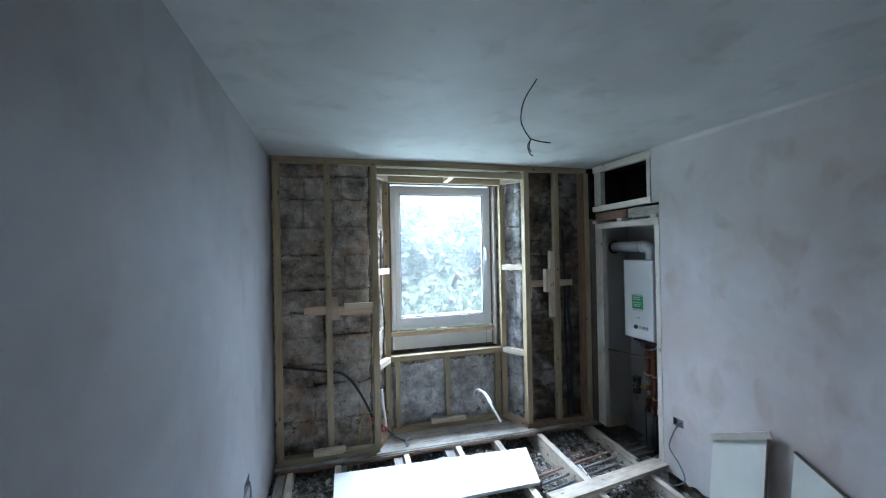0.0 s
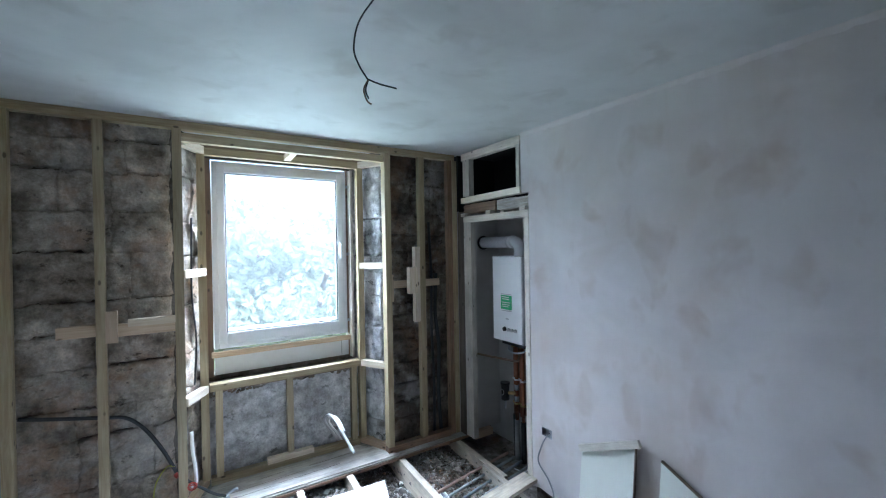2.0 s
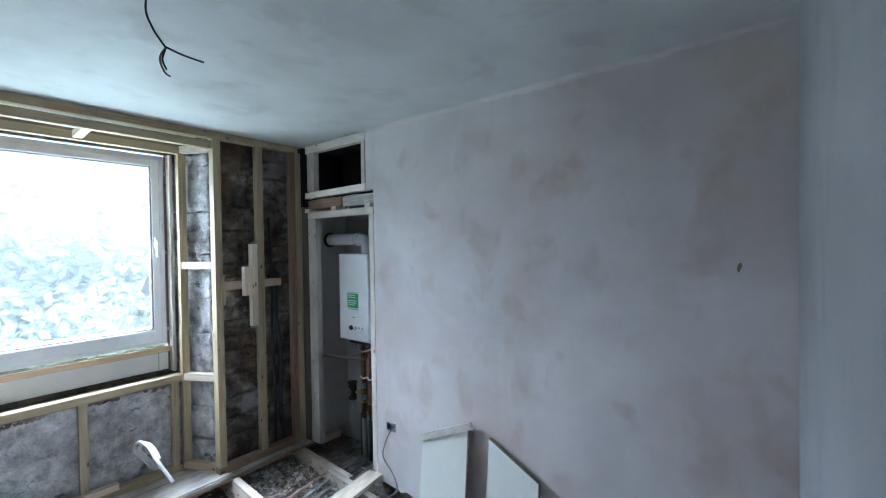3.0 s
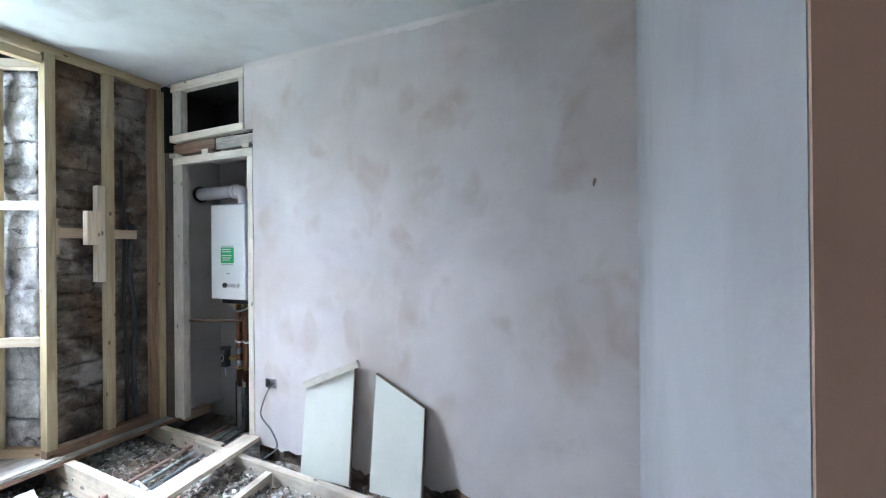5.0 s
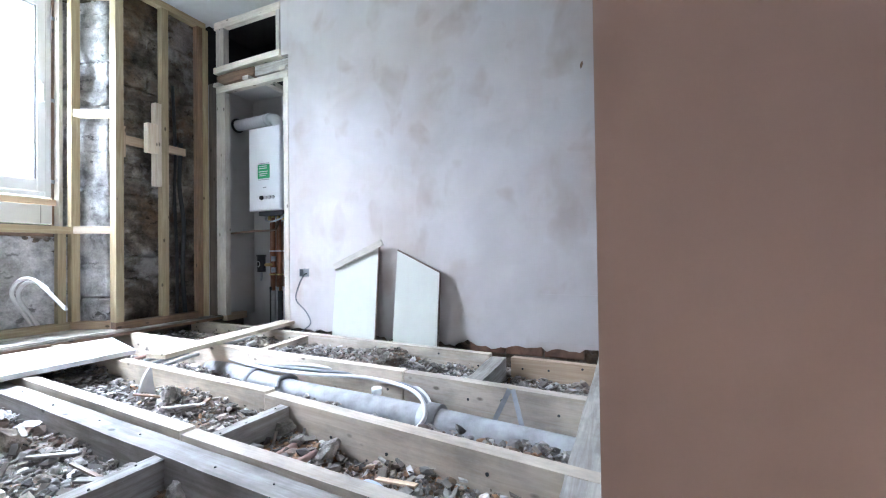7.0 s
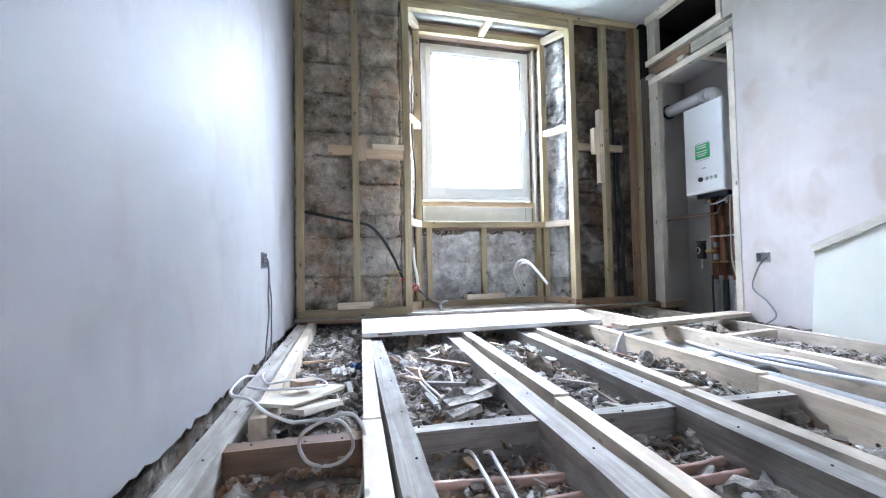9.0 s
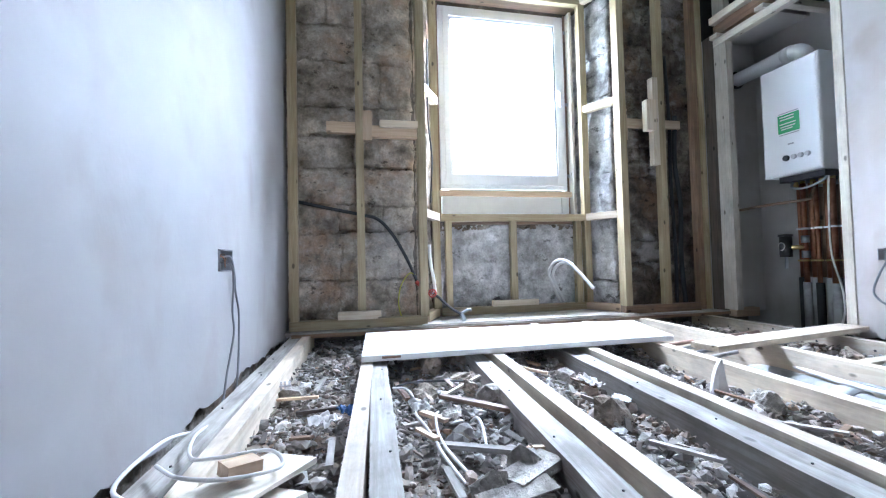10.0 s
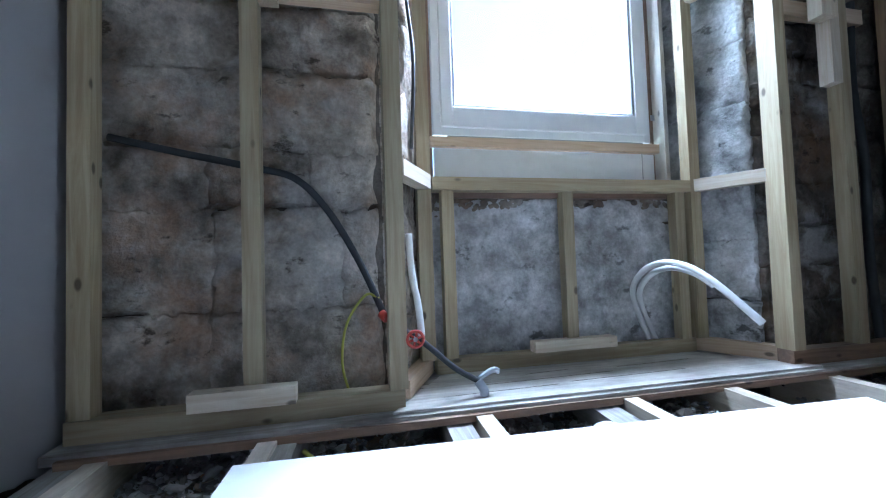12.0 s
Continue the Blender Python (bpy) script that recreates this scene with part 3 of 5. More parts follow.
def shards(count, area, length, seed, mat):
    """Thin splinters and flakes lying at all angles, as plain vertex and face lists."""
    rnd = random.Random(seed)
    base = np.array([(x, y, z) for x in (-0.5, 0.5) for y in (-0.5, 0.5) for z in (-0.5, 0.5)])
    quads = np.array([(0, 1, 3, 2), (4, 6, 7, 5), (0, 4, 5, 1), (2, 3, 7, 6), (0, 2, 6, 4), (1, 5, 7, 3)])
    verts, faces = [], []
    for _ in range(count):
        x, y = rnd.uniform(area[0], area[1]), rnd.uniform(area[2], area[3])
        ln = length[0] + (length[1] - length[0]) * rnd.random() ** 2
        sc = np.array([ln, ln * rnd.uniform(0.12, 0.6), rnd.uniform(0.002, 0.007)])
        jit = 1 + 0.6 * (np.array([[rnd.random() for _ in range(3)] for _ in base]) - 0.5)
        rot = np.array(Euler((rnd.gauss(0, 0.3), rnd.gauss(0, 0.3), rnd.random() * 6.3)).to_matrix())
        pts = (base * jit * sc) @ rot.T + np.array([x, y, rubble_z(x, y) + rnd.uniform(0.006, 0.024)])
        faces.extend((quads + len(verts)).tolist())
        verts.extend(pts.tolist())
    me = bpy.data.meshes.new("flakes")
    me.from_pydata(verts, [], faces)
    me.materials.append(mat)
    return new("flakes", me)


FLAKE = heap("dusty_flakes", [(0.0, (0.06, 0.055, 0.05)), (0.3, (0.22, 0.19, 0.16)), (0.6, (0.32, 0.27, 0.21)), (0.85, (0.42, 0.4, 0.37)), (1.0, (0.72, 0.71, 0.69))])
place(stones(4200, (-0.3, 0.02, 0.6, 1.47), (0.008, 0.034), 14, EARTH), "orange-brown earth and brick crumbs beside the wall", "rubble", kind="stuff")
place(stones(1200, (1.02, 1.33, 1.15, 1.5), (0.008, 0.03), 15, EARTH), "orange-brown earth between two joists", "rubble", kind="stuff")
place(shards(6500, (-0.34, 2.5, 0.5, 3.45), (0.008, 0.046), 61, FLAKE), "flakes of plaster, slate and splintered lath among the rubble", "rubble", kind="stuff")

# ---- floor joists ----
JOISTS = "floor joists"


def fixings(name, ob, length, count, depth, on_top):
    """Dark bolt heads along a timber's side, or nail heads on its top."""
    for k in range(count):
        bm = bmesh.new()
        r = 0.003 if on_top else 0.0055
        bmesh.ops.create_cone(bm, cap_ends=True, segments=10, radius1=r, radius2=r * 0.85, depth=0.004)
        if not on_top:
            bmesh.ops.rotate(bm, verts=bm.verts, cent=(0, 0, 0), matrix=Matrix.Rotation(math.pi / 2, 3, "X"))
        b = part(name, bm, BLACK)
        b.parent = ob
        x = 0.06 + (length - 0.12) * max(0.0, min(1.0, (k + random.uniform(-0.2, 0.2)) / max(1, count - 1)))
        b.location = (x, random.uniform(-0.015, 0.015), depth / 2 + 0.001) if on_top else (x, depth, random.uniform(-0.02, 0.035))
    return ob


def joist(x_far, x_near, y_far, y_near, w, mat, label, top=0.0, depth=0.16):
    old = mat is OLD_WOOD
    ob = beam("floor_joist", (x_near, y_near, top - depth / 2), (x_far, y_far, top - depth / 2), w, depth, mat, bevel=0.004 if old else 0.002, rough=0.003 if old else 0.0)
    length = y_far - y_near
    fixings("nail" if old else "bolt", ob, length, int(2 + length * 3), depth if old else w / 2 + 0.001, old)
    return place(ob, label, "joist", JOISTS)


OLDL, NEWL = "old grey sawn floor joist resting in rubble", "new pale softwood joist fixed beside an old one"
joist(-0.268, -0.36, 3.62, 0.36, 0.064, OLD_WOOD, OLDL, -0.006)
joist(-0.205, -0.245, 3.62, 1.62, 0.045, JOIST_WOOD, NEWL, 0.004)
joist(0.205, 0.065, 3.9, 0.3, 0.062, OLD_WOOD, OLDL, -0.004)
joist(0.16, 0.045, 3.6, 1.53, 0.045, JOIST_WOOD, NEWL, 0.006)
joist(0.043, -0.01, 1.52, 0.3, 0.05, JOIST_WOOD, NEWL, 0.006)
joist(0.665, 0.435, 3.9, 0.3, 0.07, OLD_WOOD, OLDL, -0.012)
joist(0.72, 0.60, 3.7, 1.55, 0.047, JOIST_WOOD, NEWL, 0.008)
joist(0.592, 0.495, 1.53, 0.3, 0.047, JOIST_WOOD, NEWL, 0.006)
joist(1.115, 0.845, 3.9, 0.3, 0.075, OLD_WOOD, OLDL, -0.012)
joist(1.185, 1.005, 3.7, 1.50, 0.047, JOIST_WOOD, NEWL, 0.008)
joist(0.995, 0.905, 1.48, 0.3, 0.047, JOIST_WOOD, NEWL, 0.006)
joist(1.545, 1.375, 3.7, 1.56, 0.05, JOIST_WOOD, "new pale softwood floor joist with bolt heads", 0.004)
joist(1.36, 1.19, 1.54, 0.3, 0.05, JOIST_WOOD, "new pale softwood floor joist with bolt heads", 0.0)
joist(1.97, 1.815, 3.7, 1.21, 0.05, JOIST_WOOD, "new pale softwood floor joist with bolt heads", 0.002)
joist(1.812, 1.735, 1.20, 0.43, 0.05, JOIST_WOOD, "new pale softwood floor joist with bolt heads", 0.0)
joist(2.44, 2.255, 3.0, 0.95, 0.045, JOIST_WOOD, "new pale softwood joist along the wall", 0.0, 0.1)
joist(2.275, 2.24, 0.84, 0.43, 0.045, BARE_WOOD, "short softwood joist along the wall", -0.01, 0.1)
joist(2.52, 2.47, 3.62, 2.80, 0.05, JOIST_WOOD, "new pale joist below the cupboard", -0.01, 0.1)

CROSS = "cross timbers"
for xa, xb, mat in ((-0.30, 0.03, BROWN_WOOD), (0.10, 0.50, OLD_WOOD), (0.585, 0.90, OLD_WOOD), (1.0, 1.345, OLD_WOOD)):
    ob = beam("cross_timber", (xa, 1.515 - 0.05 * xa - 0.02, -0.085), (xb, 1.515 - 0.05 * xb - 0.02, -0.085), 0.045, 0.13, mat, rough=0.004)
    place(fixings("nail", ob, xb - xa, 3, 0.13, True), "old brown cross timber between the floor joists", "joist", CROSS)
place(beam("cross_timber", (1.80, 0.885, -0.07), (2.24, 0.90, -0.07), 0.075, 0.12, OLD_WOOD, rough=0.006), "old grey cross timber between the floor joists", "joist", CROSS)
place(beam("cross_timber", (1.92, 2.19, -0.05), (2.33, 2.25, -0.05), 0.045, 0.09, JOIST_WOOD), "new pale cross timber between two joists", "joist", CROSS)
place(beam("trimmer", (0.76, 0.383, -0.06), (2.50, 0.383, -0.06), 0.095, 0.12, OLD_WOOD, rough=0.006), "old grey timber plate at the foot of the wall", "joist")

# remaining floorboards under the window
platform = thing("floorboards", (0.9, 3.6, 0.0), "remaining old floorboards with plywood on them, under the window", "floorboards")
y = 3.455
for k, wdt in enumerate((0.135, 0.14, 0.135, 0.14)):
    far = 2.56 if y + wdt < 3.66 else 1.9
    near = left_x(y) + 0.01 if y + wdt < 3.66 else 0.49
    beam("board", (near, y + wdt / 2, 0.012), (far + (0.2 if k == 0 else 0), y + wdt / 2, 0.012), wdt - 0.004, 0.022, OLD_WOOD if k != 1 else PAINTED_WOOD, platform, rough=0.002)
    y += wdt
beam("lip", (-0.29, 3.449, 0.002), (2.75, 3.452, 0.004), 0.012, 0.02, BROWN_WOOD, platform, rough=0.004, label="splintered brown front edge")
bm = bmesh.new()
vs = [bm.verts.new(p) for p in ((0.46, 3.475, 0.0245), (1.95, 3.475, 0.0245), (1.72, 3.83, 0.0245), (0.68, 3.83, 0.0245))]
hi = [bm.verts.new((v.co.x, v.co.y, 0.031)) for v in vs]
bm.faces.new(vs), bm.faces.new(hi)
for k in range(4):
    bm.faces.new((vs[k], vs[(k + 1) % 4], hi[(k + 1) % 4], hi[k]))
part("plywood", bm, DUSTY_PLY, platform, "dusty pale plywood sheet")
for xa, xb, y in ((0.62, 1.0, 3.56), (0.75, 1.25, 3.64), (1.05, 1.5, 3.585), (0.95, 1.12, 3.715), (1.3, 1.62, 3.7)):
    beam("split", (xa, y, 0.0312), (xb, y + 0.012, 0.0312), 0.0022, 0.001, DARK_WOOD, platform, bevel=0, rough=0.0008)

# the loose white panel on the joists
bm = bmesh.new()
quad = ((0.088, 2.672), (1.535, 2.68), (1.685, 3.185), (0.118, 3.262))
lo = [bm.verts.new((*p, 0.012)) for p in quad]
hi = [bm.verts.new((*p, 0.036)) for p in quad]
bm.faces.new(lo), bm.faces.new(hi)
for k in range(4):
    bm.faces.new((lo[k], lo[(k + 1) % 4], hi[(k + 1) % 4], hi[k]))
bmesh.ops.bevel(bm, geom=bm.edges[:], offset=0.002, segments=2, affect="EDGES")
panel = place(part("sheet_board", bm, PANEL), "white faced panel lying loose across the joists", "panel")
box("chip", BROWN_WOOD, panel, 0.17, 0.245, 2.6695, 2.674, 0.022, 0.031, bevel=0.001, label="chipped brown spot on the edge")

# white plank from the cupboard across the joists
place(beam("plank", (1.515, 2.485, 0.021), (2.575, 2.645, 0.024), 0.125, 0.024, JOIST_WOOD), "pale plank laid across the joists to the cupboard", "plank")

# ---- stud framing at the window wall ----
SF = 3.545
frame_l = thing("stud_frame", (0.1, SF, 0.023), "treated softwood stud frame standing before the stone wall", "stud frame")
upright("stud", -0.285, SF, 0.078, 2.44, 0.05, 0.05, GREEN_WOOD, frame_l)
upright("stud", 0.105, SF, 0.078, 2.44, 0.047, 0.05, GREEN_WOOD, frame_l)
upright("stud", 0.485, SF, 0.078, 2.44, 0.05, 0.06, GREEN_WOOD, frame_l)
beam("sole_plate", (-0.31, SF, 0.051), (0.50, SF, 0.051), 0.07, 0.054, GREEN_WOOD, frame_l)
beam("head_plate", (-0.32, SF, 2.464), (2.56, SF, 2.464), 0.06, 0.049, GREEN_WOOD, frame_l)
beam("block", (-0.035, 3.495, 0.104), (0.215, 3.495, 0.104), 0.05, 0.045, NEW_WOOD, frame_l, label="pale offcut nailed to the sole plate")
beam("nogging", (-0.09, 3.55, 1.238), (0.08, 3.55, 1.238), 0.045, 0.066, BARE_WOOD, frame_l)
beam("nogging", (0.13, 3.56, 1.225), (0.46, 3.56, 1.225), 0.045, 0.07, BARE_WOOD, frame_l)
beam("block", (0.152, 3.535, 1.16), (0.152, 3.535, 1.343), 0.055, 0.04, BARE_WOOD, frame_l, up=(0, 1, 0))
beam("block", (0.228, 3.53, 1.267), (0.462, 3.53, 1.267), 0.05, 0.04, NEW_WOOD, frame_l)

frame_b = thing("bay_frame", (1.2, 3.7, 0.031), "treated softwood frame lining the splayed window bay", "stud frame")
beam("header", (0.512, SF, 2.392), (1.873, SF, 2.392), 0.05, 0.052, GREEN_WOOD, frame_b)
beam("header", (0.60, 3.825, 2.375), (1.81, 3.825, 2.375), 0.05, 0.05, GREEN_WOOD, frame_b)
for xa, xm in ((0.50, 0.625), (1.905, 1.785)):
    upright("post", xm, 3.825, 0.085, 2.349, 0.05, 0.05, GREEN_WOOD, frame_b)
    for z in (2.378, 1.535, 0.72):
        beam("rail", (xa, 3.58, z), (xm, 3.798, z), 0.05, 0.05, NEW_WOOD, frame_b)
    beam("plate", (xa, 3.585, 0.058), (xm, 3.86, 0.058), 0.05, 0.053, BARE_WOOD, frame_b)
beam("tie", (1.2, 3.572, 2.39), (1.2, 3.798, 2.378), 0.047, 0.04, NEW_WOOD, frame_b)
beam("sill_rail", (0.655, 3.83, 0.718), (1.755, 3.83, 0.718), 0.07, 0.048, GREEN_WOOD, frame_b)
for x in (0.712, 1.195, 1.71):
    upright("strut", x, 3.83, 0.085, 0.694, 0.045, 0.045, GREEN_WOOD, frame_b)
beam("plate", (0.655, 3.835, 0.058), (1.755, 3.835, 0.058), 0.05, 0.053, GREEN_WOOD, frame_b)
beam("block", (1.02, 3.80, 0.106), (1.36, 3.80, 0.106), 0.05, 0.04, NEW_WOOD, frame_b)
beam("fillet", (0.74, 3.86, 0.683), (1.68, 3.86, 0.683), 0.03, 0.02, BROWN_WOOD, frame_b)

frame_r = thing("stud_frame", (2.2, SF, 0.023), "treated softwood stud frame beside the boiler cupboard", "stud frame")
upright("stud", 1.905, SF, 0.078, 2.44, 0.05, 0.07, GREEN_WOOD, frame_r)
upright("stud", 2.225, SF, 0.078, 2.44, 0.05, 0.05, GREEN_WOOD, frame_r)
upright("stud", 2.51, SF, 0.03, 2.44, 0.045, 0.05, BROWN_WOOD, frame_r)
upright("stud", 2.562, SF, 0.03, 2.44, 0.045, 0.05, GREEN_WOOD, frame_r)
beam("sole_plate", (1.88, SF, 0.051), (2.485, SF, 0.051), 0.06, 0.054, BROWN_WOOD, frame_r)
upright("brace", 2.165, 3.53, 1.06, 1.685, 0.045, 0.05, NEW_WOOD, frame_r)
beam("block", (2.115, 3.51, 1.30), (2.115, 3.51, 1.515), 0.075, 0.05, NEW_WOOD, frame_r, up=(0, 1, 0))
beam("nogging", (1.93, 3.59, 1.375), (2.42, 3.59, 1.375), 0.035, 0.06, BARE_WOOD, frame_r)
beam("block", (1.945, 3.56, 1.24), (1.945, 3.56, 1.46), 0.03, 0.04, BARE_WOOD, frame_r, up=(0, 1, 0))

# ---- window ----
window = thing("window_1", (1.21, 3.98, 0.94), "white plastic tilt window with a brown strip below it", "window", kind="structure")


def ring(name, x0, x1, z0, z1, y0, y1, wd, mat, parent, label="", bottom=None):
    b = bottom or wd
    bm = bmesh.new()
    bx(bm, x0, x0 + wd, y0, y1, z0, z1)
    bx(bm, x1 - wd, x1, y0, y1, z0, z1)
    bx(bm, x0 + wd, x1 - wd, y0, y1, z1 - wd, z1)
    bx(bm, x0 + wd, x1 - wd, y0, y1, z0, z0 + b)
    bmesh.ops.bevel(bm, geom=bm.edges[:], offset=0.003, segments=1, affect="EDGES")
    return part(name, bm, mat, parent, label)


ring("window_frame", 0.70, 1.72, 0.95, 2.345, 3.97, 4.04, 0.035, UPVC, window)
ring("sash", 0.733, 1.687, 0.983, 2.312, 3.955, 4.02, 0.05, UPVC, window, bottom=0.085)
ring("glazing_bead", 0.782, 1.638, 1.066, 2.264, 3.962, 3.99, 0.014, GREYPRINT, window)
pane = box("pane", GLASS, window, 0.785, 1.635, 3.985, 3.991, 1.07, 2.262)
pane.visible_shadow = False
handle = box("handle", UPVC, window, 1.648, 1.672, 3.935, 3.955, 1.66, 1.74, bevel=0.004)
box("lever", UPVC, handle, 1.652, 1.668, 3.915, 3.935, 1.60, 1.72, bevel=0.006)
box("trim_strip", BARE_WOOD, window, 0.68, 1.745, 3.935, 3.965, 0.895, 0.935, bevel=0.002, label="brown timber strip")
box("apron", UPVC, window, 0.70, 1.72, 3.955, 3.985, 0.765, 0.893, bevel=0.002, label="white plastic apron panel")
box("apron_line", GREYPRINT, window, 0.755, 1.665, 3.9535, 3.956, 0.938, 0.945, 1.655, 1.66, 3.9535, 3.956, 0.77, 0.945)
box("packer", BROWN_WOOD, window, 1.725, 1.775, 3.97, 4.03, 0.75, 2.36, 0.62, 0.695, 3.97, 4.03, 0.75, 2.36, label="dark timber packing beside the frame")
box("side_batten", PAINTED_WOOD, window, 1.735, 1.755, 3.90, 3.968, 0.75, 2.35, label="pale batten with fixing straps")
for z in (1.05, 1.62, 2.2):
    box("strap", STEEL, window, 1.715, 1.765, 3.955, 3.9575, z, z + 0.025)
box("lintel", BROWN_WOOD, window, 0.6, 1.82, 3.87, 4.03, 2.41, 2.47, label="dark timber lintel")
box("window_sill", MORTAR, window, 0.62, 1.80, 3.98, 4.12, 0.725, 0.76)

# ---- boiler cupboard ----
cup = thing("cupboard_frame", (2.6, 3.0, 0.02), "whitewashed timber frame of the open boiler cupboard", "cupboard frame")
upright("post", 2.603, 2.655, -0.02, 1.885, 0.045, 0.045, PAINTED_WOOD, cup)
# Dark strip added behind the far post, giving the gap its shade.
upright("back_post", 2.607, 3.468, 0.03, 1.985, 0.045, 0.09, DARK_WOOD, cup, "dark strip standing in for the shaded gap behind the post")
upright("post", 2.605, 3.365, 0.04, 1.885, 0.05, 0.10, PAINTED_WOOD, cup)
beam("header", (2.603, 2.632, 1.912), (2.603, 3.415, 1.912), 0.05, 0.05, PAINTED_WOOD, cup)
beam("packer", (2.615, 2.62, 2.0), (2.615, 2.98, 2.0), 0.05, 0.08, OLD_WOOD, cup, rough=0.01, label="rough grey timber over the cupboard")
beam("packer", (2.61, 2.99, 2.0), (2.61, 3.42, 2.0), 0.05, 0.075, BROWN_WOOD, cup, rough=0.008)
for y in (2.665, 3.05, 3.39):
    beam("wedge", (2.585, y - 0.03, 1.95), (2.585, y + 0.03, 1.95), 0.06, 0.028, PAINTED_WOOD, cup)
beam("rail", (2.595, 2.70, 2.085), (2.595, 3.43, 2.075), 0.06, 0.048, PAINTED_WOOD, cup)
beam("rail", (2.598, 2.70, 2.45), (2.598, 3.43, 2.45), 0.05, 0.06, PAINTED_WOOD, cup)
upright("post", 2.598, 2.724, 2.11, 2.42, 0.05, 0.035, PAINTED_WOOD, cup)
upright("post", 2.60, 3.365, 2.11, 2.42, 0.05, 0.09, PAINTED_WOOD, cup)
beam("batten", (2.66, 3.0, 1.965), (3.04, 3.0, 1.965), 0.05, 0.04, PAINTED_WOOD, cup)

boiler = thing("boiler", (2.88, 3.02, 0.9), "white wall-hung boiler with a green label", "boiler")
bm = bmesh.new()
bx(bm, 2.71, 3.052, 2.845, 3.2, 0.9, 1.595)
bmesh.ops.bevel(bm, geom=[e for e in bm.edges if abs(e.verts[0].co.x - 2.71) < 0.01 and abs(e.verts[1].co.x - 2.71) < 0.01], offset=0.022, segments=4, affect="EDGES", profile=0.6)
part("casing", bm, ENAMEL, boiler)
lab = box("label", GREEN, boiler, 2.7085, 2.711, 2.96, 3.09, 1.165, 1.28)
for z, ya, yb in ((1.262, 2.99, 3.08), (1.245, 2.99, 3.075), (1.218, 2.98, 3.08), (1.2, 2.985, 3.075), (1.185, 3.0, 3.07)):
    box("print", PAPER, lab, 2.7078, 2.7084, ya, yb, z, z + 0.007)
for z in (1.286, 1.152):
    box("print", GREYPRINT, boiler, 2.7085, 2.711, 2.965, 3.085, z, z + 0.005)
box("badge", GREYPRINT, boiler, 2.7085, 2.711, 3.0, 3.035, 1.085, 1.094)
for k, (y, r) in enumerate(((3.047, 0.019), (3.0, 0.015), (2.96, 0.015), (2.92, 0.015))):
    bm = bmesh.new()
    bmesh.ops.create_cone(bm, cap_ends=True, segments=20, radius1=r, radius2=r * 0.88, depth=0.014)
    bmesh.ops.rotate(bm, verts=bm.verts, cent=(0, 0, 0), matrix=Matrix.Rotation(-math.pi / 2, 3, "Y"))
    bmesh.ops.translate(bm, verts=bm.verts, vec=(2.704, y, 1.005))
    part("dial", bm, BLACK if k == 0 else DIAL, boiler)
box("connection_plate", BLACK, boiler, 2.76, 3.0, 2.87, 3.14, 0.865, 0.9, bevel=0.003)
for y in (2.89, 2.95, 3.0, 3.06, 3.1):
    tube("connector", [(2.84, y, 0.87), (2.84, y, 0.83)], 0.014, BRASS, boiler, steps=0, sides=10)
tube("filling_link", [(2.79, 3.08, 0.86), (2.77, 3.07, 0.825), (2.76, 2.99, 0.81), (2.77, 2.9, 0.835), (2.79, 2.88, 0.87)], 0.007, STEEL, boiler)

flue = thing("flue_pipe", (2.87, 3.05, 1.595), "white boiler flue with an elbow into the wall", "flue")
tube("pipe", [(2.87, 3.03, 1.59), (2.87, 3.03, 1.66), (2.87, 3.06, 1.70), (2.87, 3.12, 1.712), (2.87, 3.3, 1.712), (2.87, 3.525, 1.712)], 0.05, ENAMEL, flue, steps=6, sides=20)
tube("collar", [(2.87, 3.10, 1.712), (2.87, 3.15, 1.712)], 0.055, ENAMEL, flue, steps=0, sides=20)
tube("wall_seal", [(2.87, 3.505, 1.712), (2.87, 3.522, 1.712)], 0.064, BLACK, flue, steps=0, sides=20)

pipes = thing("boiler_pipes", (2.9, 2.95, 0.0), "copper heating pipes below the boiler with grey lagging", "pipes")
for k, (x, y) in enumerate(((2.86, 3.10), (2.84, 3.06), (2.87, 3.03), (2.84, 2.985), (2.86, 2.94), (2.83, 2.89), (2.86, 2.86))):
    tube("pipe", [(x, y, 0.85), (x, y, 0.22)], 0.0125 + 0.003 * (k % 3), COPPER, pipes, steps=0, sides=12)
    tube("lagging", [(x, y, 0.26 - 0.03 * (k % 2)), (x, y, -0.1)], 0.021, GREYPIPE if k % 3 else RUBBER, pipes, steps=0, sides=12)
    for z in (0.56, 0.36):
        tube("clip", [(x, y, z), (x, y, z + 0.012)], 0.022, UPVC if z > 0.5 else BRASS, pipes, steps=0, sides=10)
box("backing_board", BROWN_WOOD, pipes, 2.9, 2.92, 2.8, 3.12, 0.26, 0.82, label="brown board behind the pipes")
place(tube("gas_pipe", [(2.72, 3.522, 0.722), (2.72, 3.40, 0.724), (2.74, 3.2, 0.735), (2.78, 3.0, 0.74), (2.8, 2.985, 0.76), (2.83, 2.985, 0.82)], 0.0095, BROWN_WOOD), "brown painted pipe leaving the cupboard wall", "pipe")
place(tube("pipe_stub", [(2.72, 3.523, 0.645), (2.72, 3.505, 0.645)], 0.014, BLACK, steps=0), "dark pipe end in the cupboard wall", "pipe")
valve = thing("filter_valve", (2.80, 3.1, 0.42), "black magnetic filter valve on the pipes", "valve")
tube("body", [(2.78, 3.135, 0.39), (2.78, 3.135, 0.52)], 0.034, BLACK, valve, steps=0, sides=16)
tube("cap", [(2.78, 3.135, 0.52), (2.78, 3.135, 0.535)], 0.04, BLACK, valve, steps=0, sides=16)
